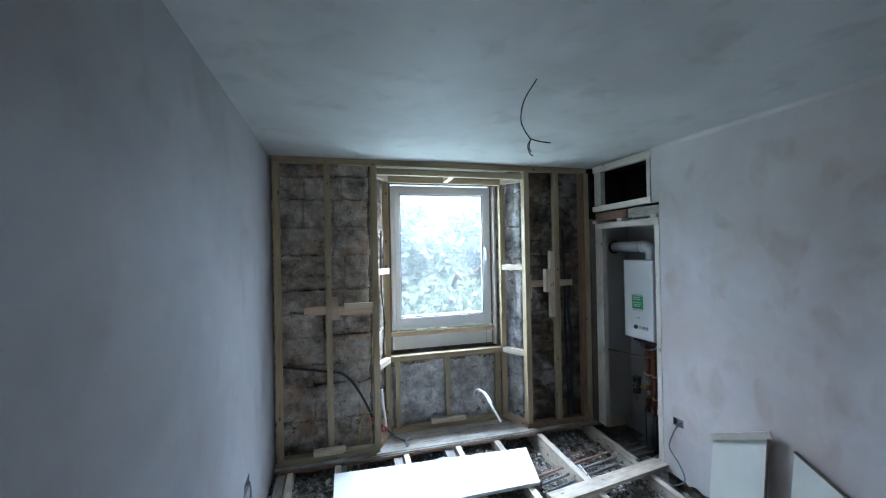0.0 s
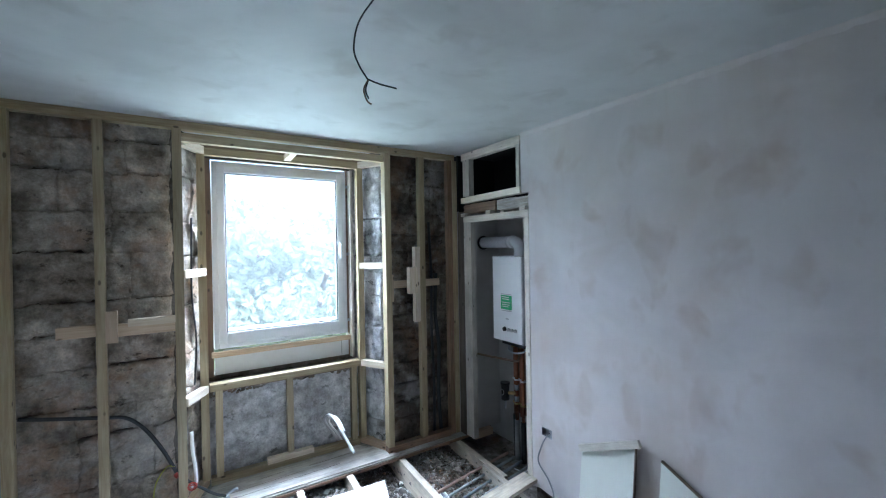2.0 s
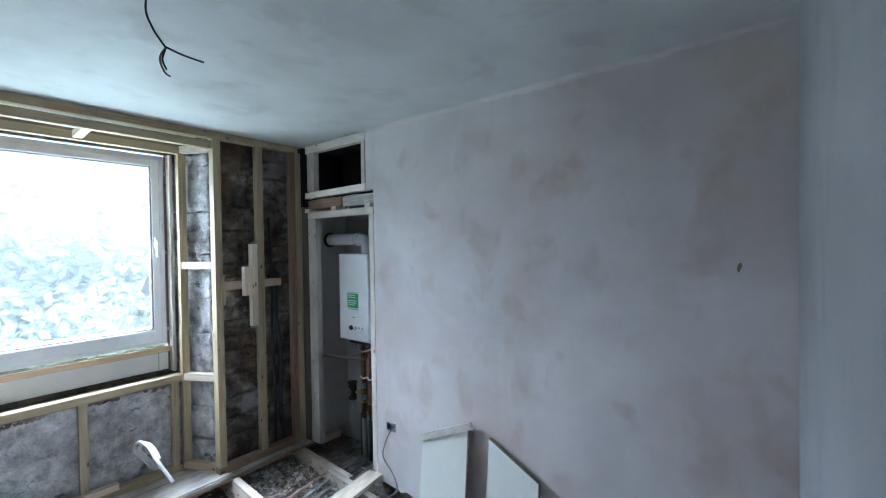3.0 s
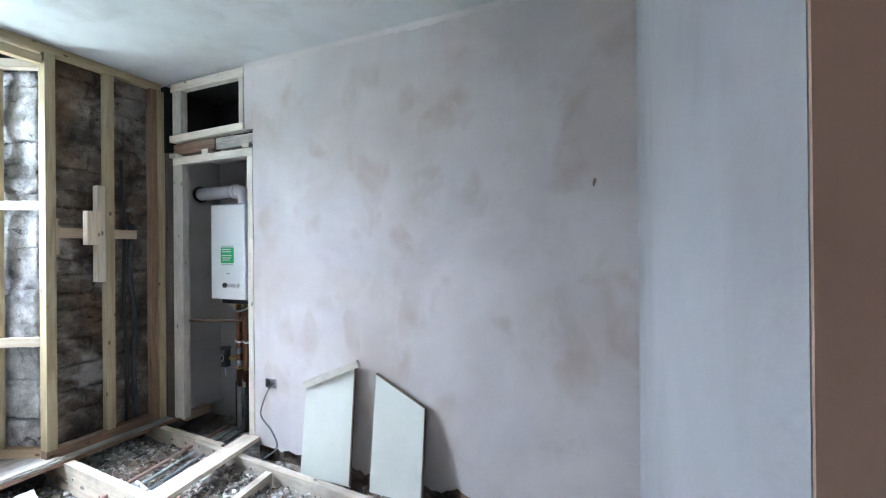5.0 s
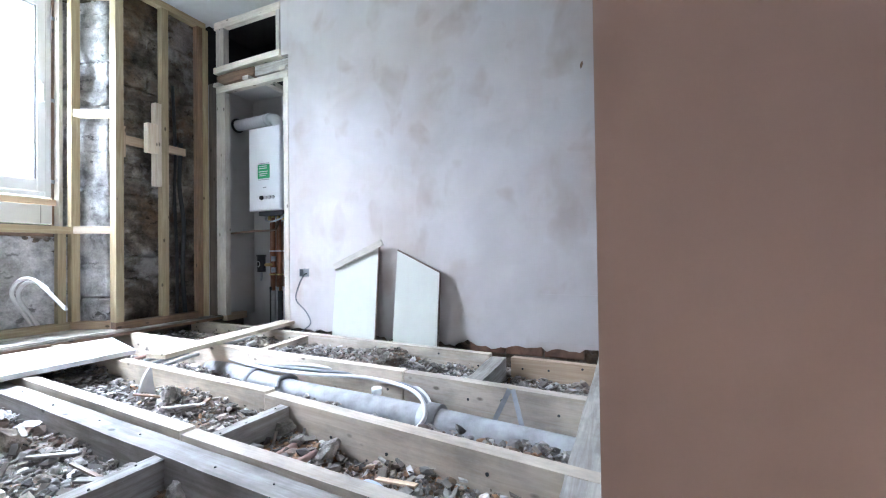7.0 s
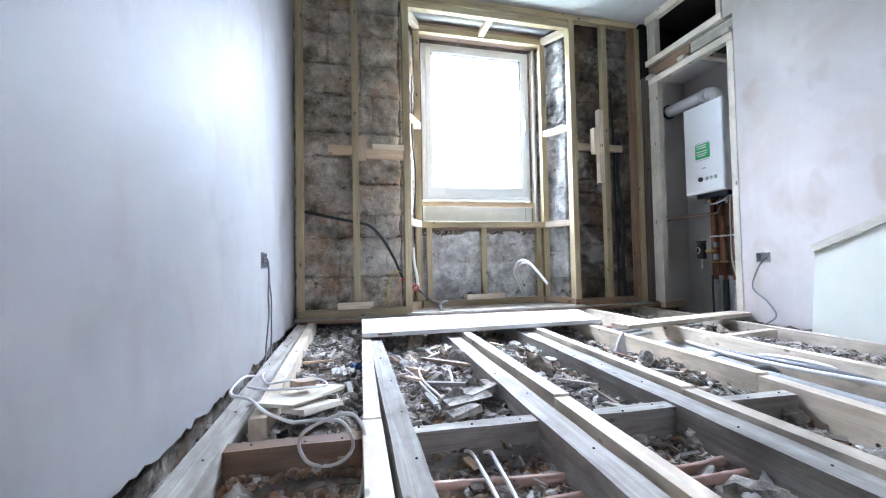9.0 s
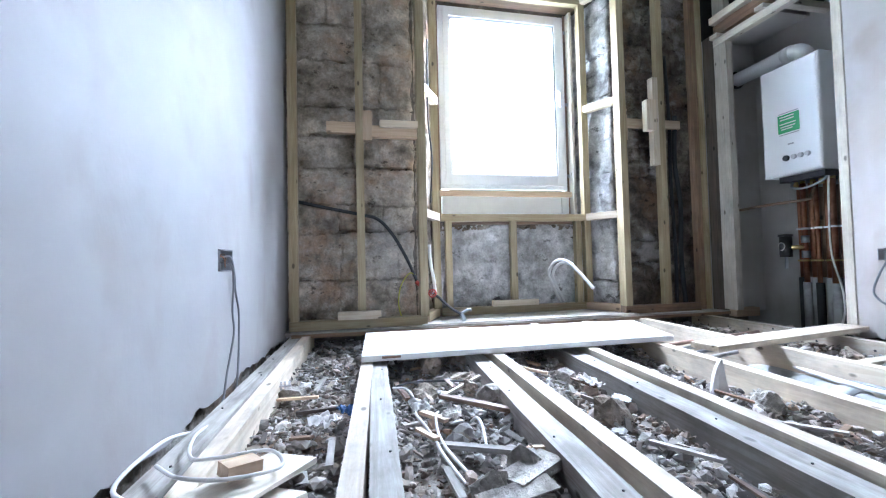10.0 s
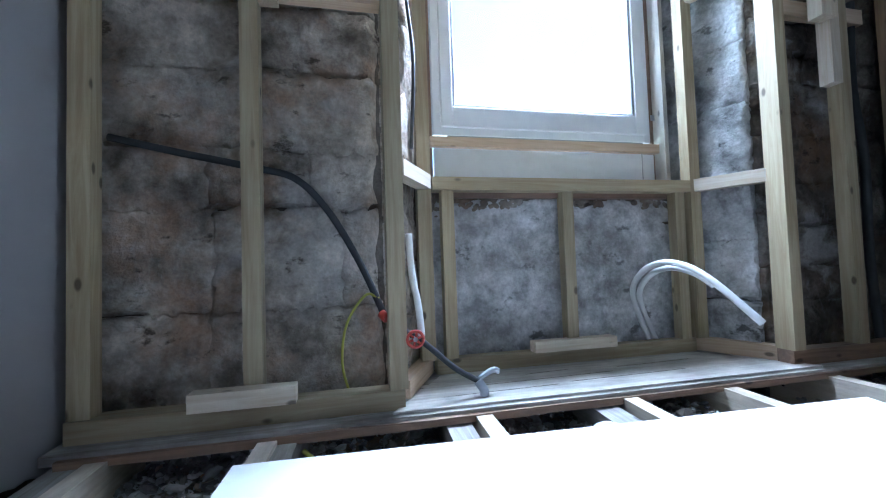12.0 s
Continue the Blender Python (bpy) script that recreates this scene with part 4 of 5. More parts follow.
tube("drain", [(2.78, 3.135, 0.39), (2.78, 3.135, 0.345), (2.775, 3.135, 0.315)], 0.009, STEEL, valve)
tube("arm", [(2.78, 3.12, 0.45), (2.84, 3.06, 0.45)], 0.014, BRASS, valve, steps=0)
tube("ring", [(2.7445, 3.135 + 0.02 * math.cos(a * math.tau / 14), 0.458 + 0.024 * math.sin(a * math.tau / 14)) for a in range(12)], 0.003, PAPER, valve, steps=0)
for z in (0.405, 0.5):
    tube("union", [(2.84, 3.06, z - 0.022), (2.84, 3.06, z + 0.022)], 0.021, STEEL, valve, steps=0, sides=8)
place(tube("power_flex", [(2.80, 2.88, 0.9), (2.775, 2.87, 0.75), (2.79, 2.885, 0.55), (2.765, 2.86, 0.38), (2.77, 2.82, 0.2), (2.74, 2.8, 0.05), (2.72, 2.84, -0.07), (2.7, 2.95, -0.09)], 0.005, WHITECABLE), "white flex hanging from the boiler", "cable")
place(box("timber_offcut", BARE_WOOD, None, 2.66, 2.86, 3.40, 3.46, -0.02, 0.04, bevel=0.004), "pale timber offcut on the cupboard floor", "offcut")
for k in range(4):
    place(tube("floor_pipe", [(2.78, 3.12 - 0.085 * k, -0.055), (2.4, 3.06 - 0.088 * k, -0.06), (2.0, 2.985 - 0.094 * k, -0.062), (1.62, 2.915 - 0.1 * k, -0.07)],
               0.011, (DUSTCOPPER, GREYPIPE, GREYCABLE, GREYPIPE)[k]), "thin pipe run through the floor void to the boiler", "pipe", "pipes in the void")

# ---- leaning boards ----


def leaning(y0, y1, zt0, zt1, x_low, x_top, strip):
    bm = bmesh.new()
    zb, zm = -0.075, max(zt0, zt1)

    def px(z):
        return x_low + (x_top - x_low) * (z - zb) / (zm - zb)
    prof = ((y0, zb), (y1, zb), (y1, zt1), (y0, zt0))
    fr = [bm.verts.new((px(z), y, z)) for y, z in prof]
    bk = [bm.verts.new((px(z) + 0.016, y, z)) for y, z in prof]
    bm.faces.new(fr), bm.faces.new(bk)
    for k in range(4):
        bm.faces.new((fr[k], fr[(k + 1) % 4], bk[(k + 1) % 4], bk[k]))
    bmesh.ops.bevel(bm, geom=bm.edges[:], offset=0.0015, segments=1, affect="EDGES")
    ob = place(part("leaning_board", bm, CREAM), "cream board with a slanting top, leaning on the wall" if strip else "cream board with a sloped top edge, leaning on the wall", "board", "leaning boards")
    if strip:
        beam("edge_strip", (px(zt1) - 0.012, y1 + 0.005, zt1 - 0.01), (px(zt0) - 0.012, y0 - 0.03, zt0 + 0.012), 0.02, 0.04, PAINTED_WOOD, ob, label="whitewashed strip nailed on top")
        beam("edge", (px(0) - 0.001, y0 - 0.003, -0.07), (px(zt0), y0 - 0.003, zt0 - 0.01), 0.005, 0.018, EDGE, ob, up=(1, 0, 0), bevel=0)
    else:
        beam("edge", (px(zt1) + 0.006, y1, zt1 + 0.003), (px(zt0) + 0.006, y0, zt0 + 0.003), 0.018, 0.006, EDGE, ob, bevel=0)
        beam("edge", (px(0) + 0.008, y0 - 0.003, -0.07), (px(zt0) + 0.008, y0 - 0.003, zt0), 0.005, 0.016, EDGE, ob, up=(1, 0, 0), bevel=0)
    return ob


leaning(1.81, 2.155, 0.592, 0.45, 2.475, 2.548, True)
leaning(1.365, 1.675, 0.405, 0.548, 2.475, 2.556, False)

# ---- sockets and their cables ----


def socket_box(name, label, back, along, x, y, z0, z1, w):
    """An open metal back box: a floor plate, four sides and a lip."""
    ob = thing(name, (x, y, (z0 + z1) / 2), label, "socket box")
    s1 = 1 if back > 0 else -1
    xb = x + back
    lo, hi = sorted((xb, xb - s1 * 0.002))
    box("back_plate", STEEL, ob, lo, hi, y - w / 2, y + w / 2, z0, z1)
    lo, hi = sorted((x - s1 * 0.003, xb))
    for ya, yb2, za, zb in ((y - w / 2, y - w / 2 + 0.002, z0, z1), (y + w / 2 - 0.002, y + w / 2, z0, z1),
                            (y - w / 2, y + w / 2, z0, z0 + 0.002), (y - w / 2, y + w / 2, z1 - 0.002, z1)):
        box("side", STEEL, ob, lo, hi, ya, yb2, za, zb)
    return ob


yl = sum(SOCK_L) / 2
xl = left_x(yl)
sb = socket_box("socket_box", "open metal socket box in the plaster with bare cables", -0.036, 0, xl, yl, 0.392, 0.463, 0.146)
tube("grommet", [(xl - 0.033, yl - 0.005, 0.43), (xl - 0.024, yl - 0.005, 0.43)], 0.018, BLACK, sb, steps=0, sides=14)
for dy, dz, mat in ((-0.012, 0.012, COPPER), (0.004, 0.02, BROWN_WOOD), (0.014, 0.004, BLUEPIPE)):
    tube("core", [(xl - 0.03, yl - 0.02, 0.425), (xl - 0.012, yl + dy, 0.43 + dz), (xl - 0.004, yl + dy + 0.012, 0.42 + dz), (xl - 0.01, yl + 0.03, 0.405)], 0.0022, mat, sb)
place(tube("socket_cable", [(xl - 0.03, yl - 0.01, 0.43), (xl + 0.008, yl + 0.02, 0.44), (xl + 0.015, yl + 0.045, 0.385), (xl + 0.015, yl + 0.06, 0.32), (xl + 0.018, yl + 0.09, 0.245),
                            (xl + 0.018, yl + 0.09, 0.155), (xl + 0.02, yl + 0.07, 0.05), (xl + 0.02, yl + 0.03, -0.04), (xl + 0.03, yl - 0.1, -0.07)], 0.0038, GREYCABLE), "dark grey cable hanging from the socket box", "cable", "socket cables")
place(tube("socket_cable", [(xl - 0.03, yl + 0.01, 0.425), (xl + 0.01, yl + 0.03, 0.41), (xl + 0.013, yl + 0.045, 0.34), (xl + 0.013, yl + 0.03, 0.25), (xl + 0.015, yl + 0.04, 0.18),
                            (xl + 0.015, yl, 0.11), (xl + 0.015, yl - 0.045, 0.05), (xl + 0.02, yl - 0.12, -0.03), (xl + 0.03, yl - 0.3, -0.06)], 0.0036, GREYCABLE), "dark grey cable hanging from the socket box", "cable", "socket cables")
place(tube("white_flex", [(xl + 0.03, 2.2, -0.03), (-0.354, 2.04, 0.014), (-0.365, 1.9, 0.016), (-0.345, 1.8, 0.02), (-0.284, 1.728, 0.024), (-0.224, 1.62, 0.018), (-0.155, 1.52, 0.022),
                          (-0.115, 1.46, 0.04), (-0.061, 1.45, 0.042), (-0.028, 1.45, 0.03), (-0.008, 1.45, -0.01), (-0.011, 1.45, -0.038), (-0.036, 1.45, -0.059), (-0.069, 1.45, -0.064),
                          (-0.108, 1.445, -0.048), (-0.127, 1.44, -0.007), (-0.118, 1.44, 0.021), (-0.075, 1.44, 0.043), (-0.028, 1.44, 0.055), (0.0, 1.44, 0.045), (0.018, 1.43, 0.01),
                          (0.016, 1.41, -0.05), (0.008, 1.37, -0.085), (-0.015, 1.28, -0.09), (-0.04, 1.1, -0.1), (0.0, 0.85, -0.11)], 0.0044, WHITECABLE), "thick white cable looped over the cross timber", "cable")
place(tube("white_flex", [(xl + 0.04, 2.4, -0.06), (xl + 0.05, 2.22, -0.02), (-0.3, 2.04, 0.012), (-0.265, 1.92, 0.015), (-0.2, 1.87, 0.03), (-0.11, 1.9, 0.022), (-0.075, 1.83, 0.018), (-0.15, 1.775, 0.03),
                          (-0.25, 1.82, 0.022), (-0.32, 1.9, 0.014)], 0.004, WHITECABLE), "white cable coiled over the broken board and joist", "cable")
sr = socket_box("socket_box", "open metal socket box low in the stained wall", 0.036, 0, 2.58, 2.485, 0.367, 0.423, 0.088)
place(tube("socket_cable", [(2.60, 2.48, 0.39), (2.56, 2.475, 0.375), (2.535, 2.50, 0.30), (2.53, 2.52, 0.2), (2.52, 2.42, 0.12), (2.50, 2.36, 0.04), (2.46, 2.42, -0.02), (2.40, 2.44, -0.04), (2.33, 2.36, -0.07), (2.28, 2.3, -0.09)], 0.005, GREYCABLE), "grey cable hanging from the socket box", "cable", "socket cables")

# ---- ceiling wire ----
wire = thing("ceiling_cable", (1.01, 1.70, CEIL), "bare lighting cable hanging from the ceiling", "cable")
right = Vector((0.96, -0.28, 0))


def hang(dx, dz, dy=0.0):
    return Vector((1.01, 1.70, CEIL)) + right * dx * 0.0029 + Vector((0, dy, -dz * 0.0029))


tube("cable", [hang(4, -3), hang(0, 4), hang(-18, 33), hang(-24, 62), hang(-19, 80), hang(-9, 96)], 0.0028, BLACK, wire)
tube("core", [hang(-9, 95), hang(4, 99), hang(22, 102)], 0.0028, BLACK, wire)
tube("core", [hang(-9, 95), hang(-14, 106), hang(-11, 118), hang(-6, 122)], 0.0026, BROWN_WOOD, wire)
tube("core", [hang(-9, 95), hang(-12, 107), hang(-9, 116)], 0.0024, BLACK, wire)

# ---- pipes and wires at the window wall ----
place(tube("lagged_pipe", [(-0.26, 3.60, 0.79), (-0.1, 3.6, 0.755), (0.1, 3.6, 0.715), (0.21, 3.6, 0.685), (0.3, 3.6, 0.59), (0.385, 3.6, 0.44), (0.45, 3.60, 0.29)], 0.0105, RUBBER), "black insulated water pipe across the stone wall", "pipe")
tap = thing("stop_valve", (0.53, 3.55, 0.2), "red stop valve on a corroded pipe", "valve")
tube("pipe", [(0.45, 3.60, 0.29), (0.50, 3.57, 0.24), (0.56, 3.53, 0.20), (0.65, 3.53, 0.12), (0.72, 3.54, 0.075)], 0.0085, RUBBER, tap)
wheel = tube("wheel", [(0.532 + 0.023 * math.cos(a * math.tau / 16), 3.507, 0.216 + 0.023 * math.sin(a * math.tau / 16)) for a in range(17)], 0.0045, RED, tap, "red painted handwheel", steps=0)
for a in range(3):
    u, w = 0.021 * math.cos(a * math.pi / 3 + 0.3), 0.021 * math.sin(a * math.pi / 3 + 0.3)
    tube("spoke", [(0.532 - u, 3.507, 0.216 - w), (0.532 + u, 3.507, 0.216 + w)], 0.0035, RED, wheel, steps=0)
tube("stem", [(0.532, 3.545, 0.213), (0.532, 3.5, 0.216)], 0.007, STEEL, tap, steps=0)
tube("stub", [(0.445, 3.585, 0.285), (0.46, 3.57, 0.27)], 0.014, RED, tap, steps=0, sides=12)
tube("outlet", [(0.72, 3.54, 0.075), (0.735, 3.53, 0.05), (0.735, 3.53, 0.033)], 0.014, STEEL, tap)
tube("arm", [(0.72, 3.54, 0.08), (0.77, 3.55, 0.10), (0.79, 3.55, 0.095)], 0.009, STEEL, tap)
place(tube("white_pipe", [(0.535, 3.60, 0.52), (0.54, 3.59, 0.4), (0.552, 3.56, 0.3), (0.555, 3.535, 0.22)], 0.011, WHITECABLE), "white pipe dropping to the stop valve", "pipe")
place(tube("earth_wire", [(0.44, 3.595, 0.33), (0.40, 3.59, 0.34), (0.345, 3.585, 0.26), (0.33, 3.585, 0.15), (0.35, 3.585, 0.06), (0.36, 3.58, 0.028)], 0.004, YELLOW), "yellow-green earth wire hanging at the stones", "wire")
place(tube("white_pipe", [(1.605, 3.872, 0.033), (1.54, 3.862, 0.16), (1.455, 3.797, 0.295), (1.44, 3.71, 0.375), (1.45, 3.62, 0.405), (1.46, 3.52, 0.39), (1.468, 3.43, 0.342), (1.515, 3.315, 0.223)], 0.011, WHITECABLE), "white plastic pipe bent up before the window bay", "pipe", "white pipes")
place(tube("white_pipe", [(1.635, 3.872, 0.033), (1.572, 3.862, 0.15), (1.485, 3.797, 0.28), (1.47, 3.71, 0.358), (1.48, 3.62, 0.385), (1.487, 3.53, 0.37), (1.49, 3.45, 0.33)], 0.011, WHITECABLE), "white plastic pipe bent up before the window bay", "pipe", "white pipes")
place(tube("black_conduit", [(2.40, 3.60, 1.45), (2.39, 3.605, 1.1), (2.42, 3.60, 0.8), (2.41, 3.6, 0.4), (2.43, 3.595, 0.03)], 0.016, RUBBER), "black conduit down the stone wall", "conduit")
place(tube("black_conduit", [(2.34, 3.61, 1.9), (2.36, 3.61, 1.4), (2.35, 3.605, 1.0), (2.37, 3.61, 0.5), (2.36, 3.60, 0.03)], 0.012, BLACK), "black conduit down the stone wall", "conduit")
place(tube("wall_cable", [(0.56, 3.66, 1.9), (0.555, 3.67, 1.4), (0.575, 3.66, 1.1), (0.56, 3.66, 0.8)], 0.006, BLACK), "dark cable in the window splay", "cable")

bm = bmesh.new()
for side in (0, 1):
    rows = []
    for k in range(6):
        f = k / 5
        w = 0.036 * (1 - f) ** 0.7 + 0.003
        rows.append([bm.verts.new((1.30 + 0.03 * f * f + e * w, 2.2 + 0.012 * side + 0.015 * f - 0.12 * (e * w) ** 2 * 60, -0.085 + 0.125 * f)) for e in (-1, 0, 1)])
    for a, b in zip(rows, rows[1:]):
        for k in range(2):
            bm.faces.new((a[k], a[k + 1], b[k + 1], b[k])[::1 - 2 * side])
bmesh.ops.bridge_loops(bm, edges=[e for e in bm.edges if e.is_boundary])
bmesh.ops.recalc_face_normals(bm, faces=bm.faces)
place(part("plaster_shard", bm, PAPER, None), "pointed pale plaster shard standing in the rubble", "scrap")

# ---- services in the floor void ----
soil_pipe = thing("soil_pipe", (1.76, 1.6, -0.2), "grey plastic soil pipe between the joists", "pipe")
tube("pipe", [(1.98, 2.75, -0.14), (1.86, 2.4, -0.14), (1.75, 1.8, -0.145), (1.71, 1.2, -0.15), (1.65, 0.75, -0.15), (1.6, 0.3, -0.155)], 0.055, GREYPIPE, soil_pipe, sides=18)
for y, x in ((2.15, 1.81), (1.02, 1.69)):
    tube("collar", [(x + 0.006, y + 0.04, -0.143), (x - 0.004, y - 0.04, -0.143)], 0.063, GREYPIPE, soil_pipe, steps=0, sides=18)
tube("cap", [(1.75, 1.32, -0.1), (1.75, 1.32, -0.07)], 0.022, UPVC, soil_pipe, steps=0, sides=14)
for k in range(3):
    place(tube("void_cable", [(2.0 + 0.02 * k, 2.95, -0.06), (1.83 + 0.03 * k, 2.2, -0.07), (1.76 + 0.03 * k, 1.75, -0.055 + 0.012 * k), (1.80 + 0.02 * k, 1.4, -0.05), (1.74 + 0.02 * k, 1.13, -0.06), (1.63 + 0.02 * k, 1.02, -0.11), (1.56, 1.08, -0.19)],
               0.009, (WHITECABLE, GREYCABLE, WHITECABLE)[k]), "pale plastic cable along the soil pipe", "cable", "cables in the void")
place(tube("pipe_coil", [(1.68, 1.84, -0.115), (1.72, 1.87, -0.09), (1.77, 1.85, -0.08), (1.8, 1.83, -0.1)], 0.012, GREYPIPE), "dusty clamp round the pipes", "clamp")
strap = thing("metal_strap", (1.62, 0.72, -0.15), "perforated galvanised strap standing on the soil pipe", "strap")
for sgn in (-1, 1):
    beam("leg", (1.66, 0.70 + sgn * 0.055, -0.11), (1.72, 0.70 + sgn * 0.006, 0.005), 0.018, 0.002, STEEL, strap, up=(1, 0, 0), bevel=0)
place(tube("copper_pipe", [(0.1, 1.37, -0.1), (0.178, 1.355, -0.1), (0.359, 1.324, -0.1), (0.55, 1.298, -0.1), (0.76, 1.262, -0.1), (1.01, 1.288, -0.1), (1.25, 1.3, -0.105)], 0.013, DUSTCOPPER), "dusty copper pipe crossing below the joists", "pipe", "copper pipes")
place(tube("copper_pipe", [(0.12, 1.236, -0.1), (0.324, 1.23, -0.1), (0.53, 1.228, -0.1), (0.732, 1.211, -0.1), (1.0, 1.207, -0.1), (1.22, 1.2, -0.105)], 0.013, DUSTCOPPER), "dusty copper pipe crossing below the joists", "pipe", "copper pipes")
place(tube("loose_cable", [(0.25, 1.485, -0.1), (0.275, 1.44, -0.07), (0.277, 1.366, -0.07), (0.269, 1.225, -0.075), (0.26, 1.15, -0.085), (0.28, 0.9, -0.1)], 0.0046, WHITECABLE), "pale cable lying over the copper pipes", "cable", "cables in the void")
place(tube("loose_cable", [(0.32, 1.48, -0.1), (0.325, 1.42, -0.07), (0.317, 1.352, -0.065), (0.3, 1.19, -0.07), (0.297, 1.14, -0.08), (0.34, 0.85, -0.1)], 0.0046, WHITECABLE), "pale cable lying over the copper pipes", "cable", "cables in the void")
for k, (x, y, ln, wd, a) in enumerate(((0.43, 1.8, 0.14, 0.07, 0.5), (0.37, 1.73, 0.16, 0.05, 0.2), (0.33, 1.66, 0.12, 0.04, 0.5))):
    d = Vector((math.cos(a), math.sin(a), 0.05)) * ln / 2
    c = Vector((x, y, rubble_z(x, y) + 0.045))
    place(beam("stone_slab", c - d, c + d, wd, 0.016, CHUNK, rough=0.012), "flat broken slab of pale stone on the rubble", "stone", "broken slabs")
LYING = "pale cable lying on the rubble"
place(tube("loose_cable", [(0.201, 2.545, -0.06), (0.244, 2.5, -0.055), (0.257, 2.4, -0.055), (0.246, 2.257, -0.06), (0.257, 2.14, -0.055), (0.269, 2.04, -0.06), (0.272, 1.97, -0.06), (0.3, 1.85, -0.08)], 0.0042, WHITECABLE), LYING, "cable", "cables in the void")
place(tube("loose_cable", [(0.345, 2.31, -0.08), (0.307, 2.23, -0.055), (0.29, 2.15, -0.055), (0.282, 2.055, -0.055), (0.29, 1.97, -0.06), (0.33, 1.85, -0.085)], 0.0042, WHITECABLE), LYING, "cable", "cables in the void")
place(tube("loose_cable", [(0.405, 2.19, -0.075), (0.414, 2.16, -0.055), (0.411, 2.1, -0.055), (0.395, 2.01, -0.075)], 0.0048, WHITECABLE), LYING, "cable", "cables in the void")
place(tube("black_flex", [(0.2, 2.55, -0.06), (0.28, 2.56, -0.05), (0.38, 2.55, -0.05), (0.5, 2.53, -0.055)], 0.004, BLACK), "thin black flex across the rubble", "cable", "cables in the void")
place(tube("water_pipe", [(0.84, 3.12, -0.07), (0.88, 3.2, -0.02), (0.95, 3.28, 0.0), (1.03, 3.3, -0.02), (1.1, 3.28, -0.08)], 0.014, BLUEPIPE, steps=24, ribs=0.18), "pale blue corrugated pipe arching over rubble", "pipe")
place(tube("earth_wire", [(0.24, 3.4, -0.01), (0.33, 3.3, -0.05), (0.42, 3.22, -0.07), (0.5, 3.12, -0.08)], 0.006, YELLOW), "yellow-green wire in the floor void", "wire")
place(tube("pale_conduit", [(1.05, 0.95, -0.13), (1.06, 0.9, -0.06), (1.02, 0.78, -0.07), (0.98, 0.62, -0.12), (1.0, 0.5, -0.14)], 0.012, BLUEPIPE), "pale bent conduit lying in the rubble", "conduit")

# ---- loose debris ----
rnd = random.Random(21)
for k in range(46):
    if k < 30:
        x, y = rnd.choice(((-0.14, 0.08), (0.23, 0.58), (0.74, 0.98), (1.15, 1.36), (1.95, 2.25))), rnd.uniform(0.7, 2.6)
        x = rnd.uniform(*x)
    else:
        x, y = rnd.uniform(-0.1, 1.8), rnd.uniform(2.7, 3.4)
    bm = bmesh.new()
    size = rnd.uniform(0.045, 0.1)
    rock(bm, (0, 0, 0), size, 300 + k, 0.7, 2)
    bmesh.ops.subdivide_edges(bm, edges=bm.edges[:], cuts=1, use_grid_fill=True)
    for v in bm.verts:
        v.co += v.co.normalized() * size * 0.1 * noise.noise(v.co * (7.0 / size) + Vector((k, 0, 0)))
    ob = part("mortar_chunk", bm, CHUNK if k % 4 else STONE)
    ob.location = (x, y, rubble_z(x, y) + 0.018)
    place(ob, "broken lump of pale mortar in the rubble" if k % 4 else "broken lump of grey stone in the rubble", "stone", "broken lumps")
for k in range(44):
    x, y = rnd.uniform(*rnd.choice(((-0.14, 0.05), (0.22, 0.55), (0.22, 0.55), (0.74, 0.95), (1.1, 1.33)))), rnd.uniform(0.8, 2.9)
    a, ln = rnd.uniform(0, 3.14), rnd.uniform(0.05, 0.2)
    z = rubble_z(x, y) + 0.03
    d = Vector((math.cos(a), math.sin(a), rnd.uniform(-0.15, 0.15))) * ln / 2
    d.x *= 0.6
    place(beam("wood_splinter", Vector((x, y, z)) - d, Vector((x, y, z)) + d, rnd.uniform(0.008, 0.022), rnd.uniform(0.004, 0.012), rnd.choice((BARE_WOOD, OLD_WOOD, OLD_WOOD, BROWN_WOOD)), bevel=0.001),
          "splintered offcut of lath in the rubble", "splinter", "wood splinters")
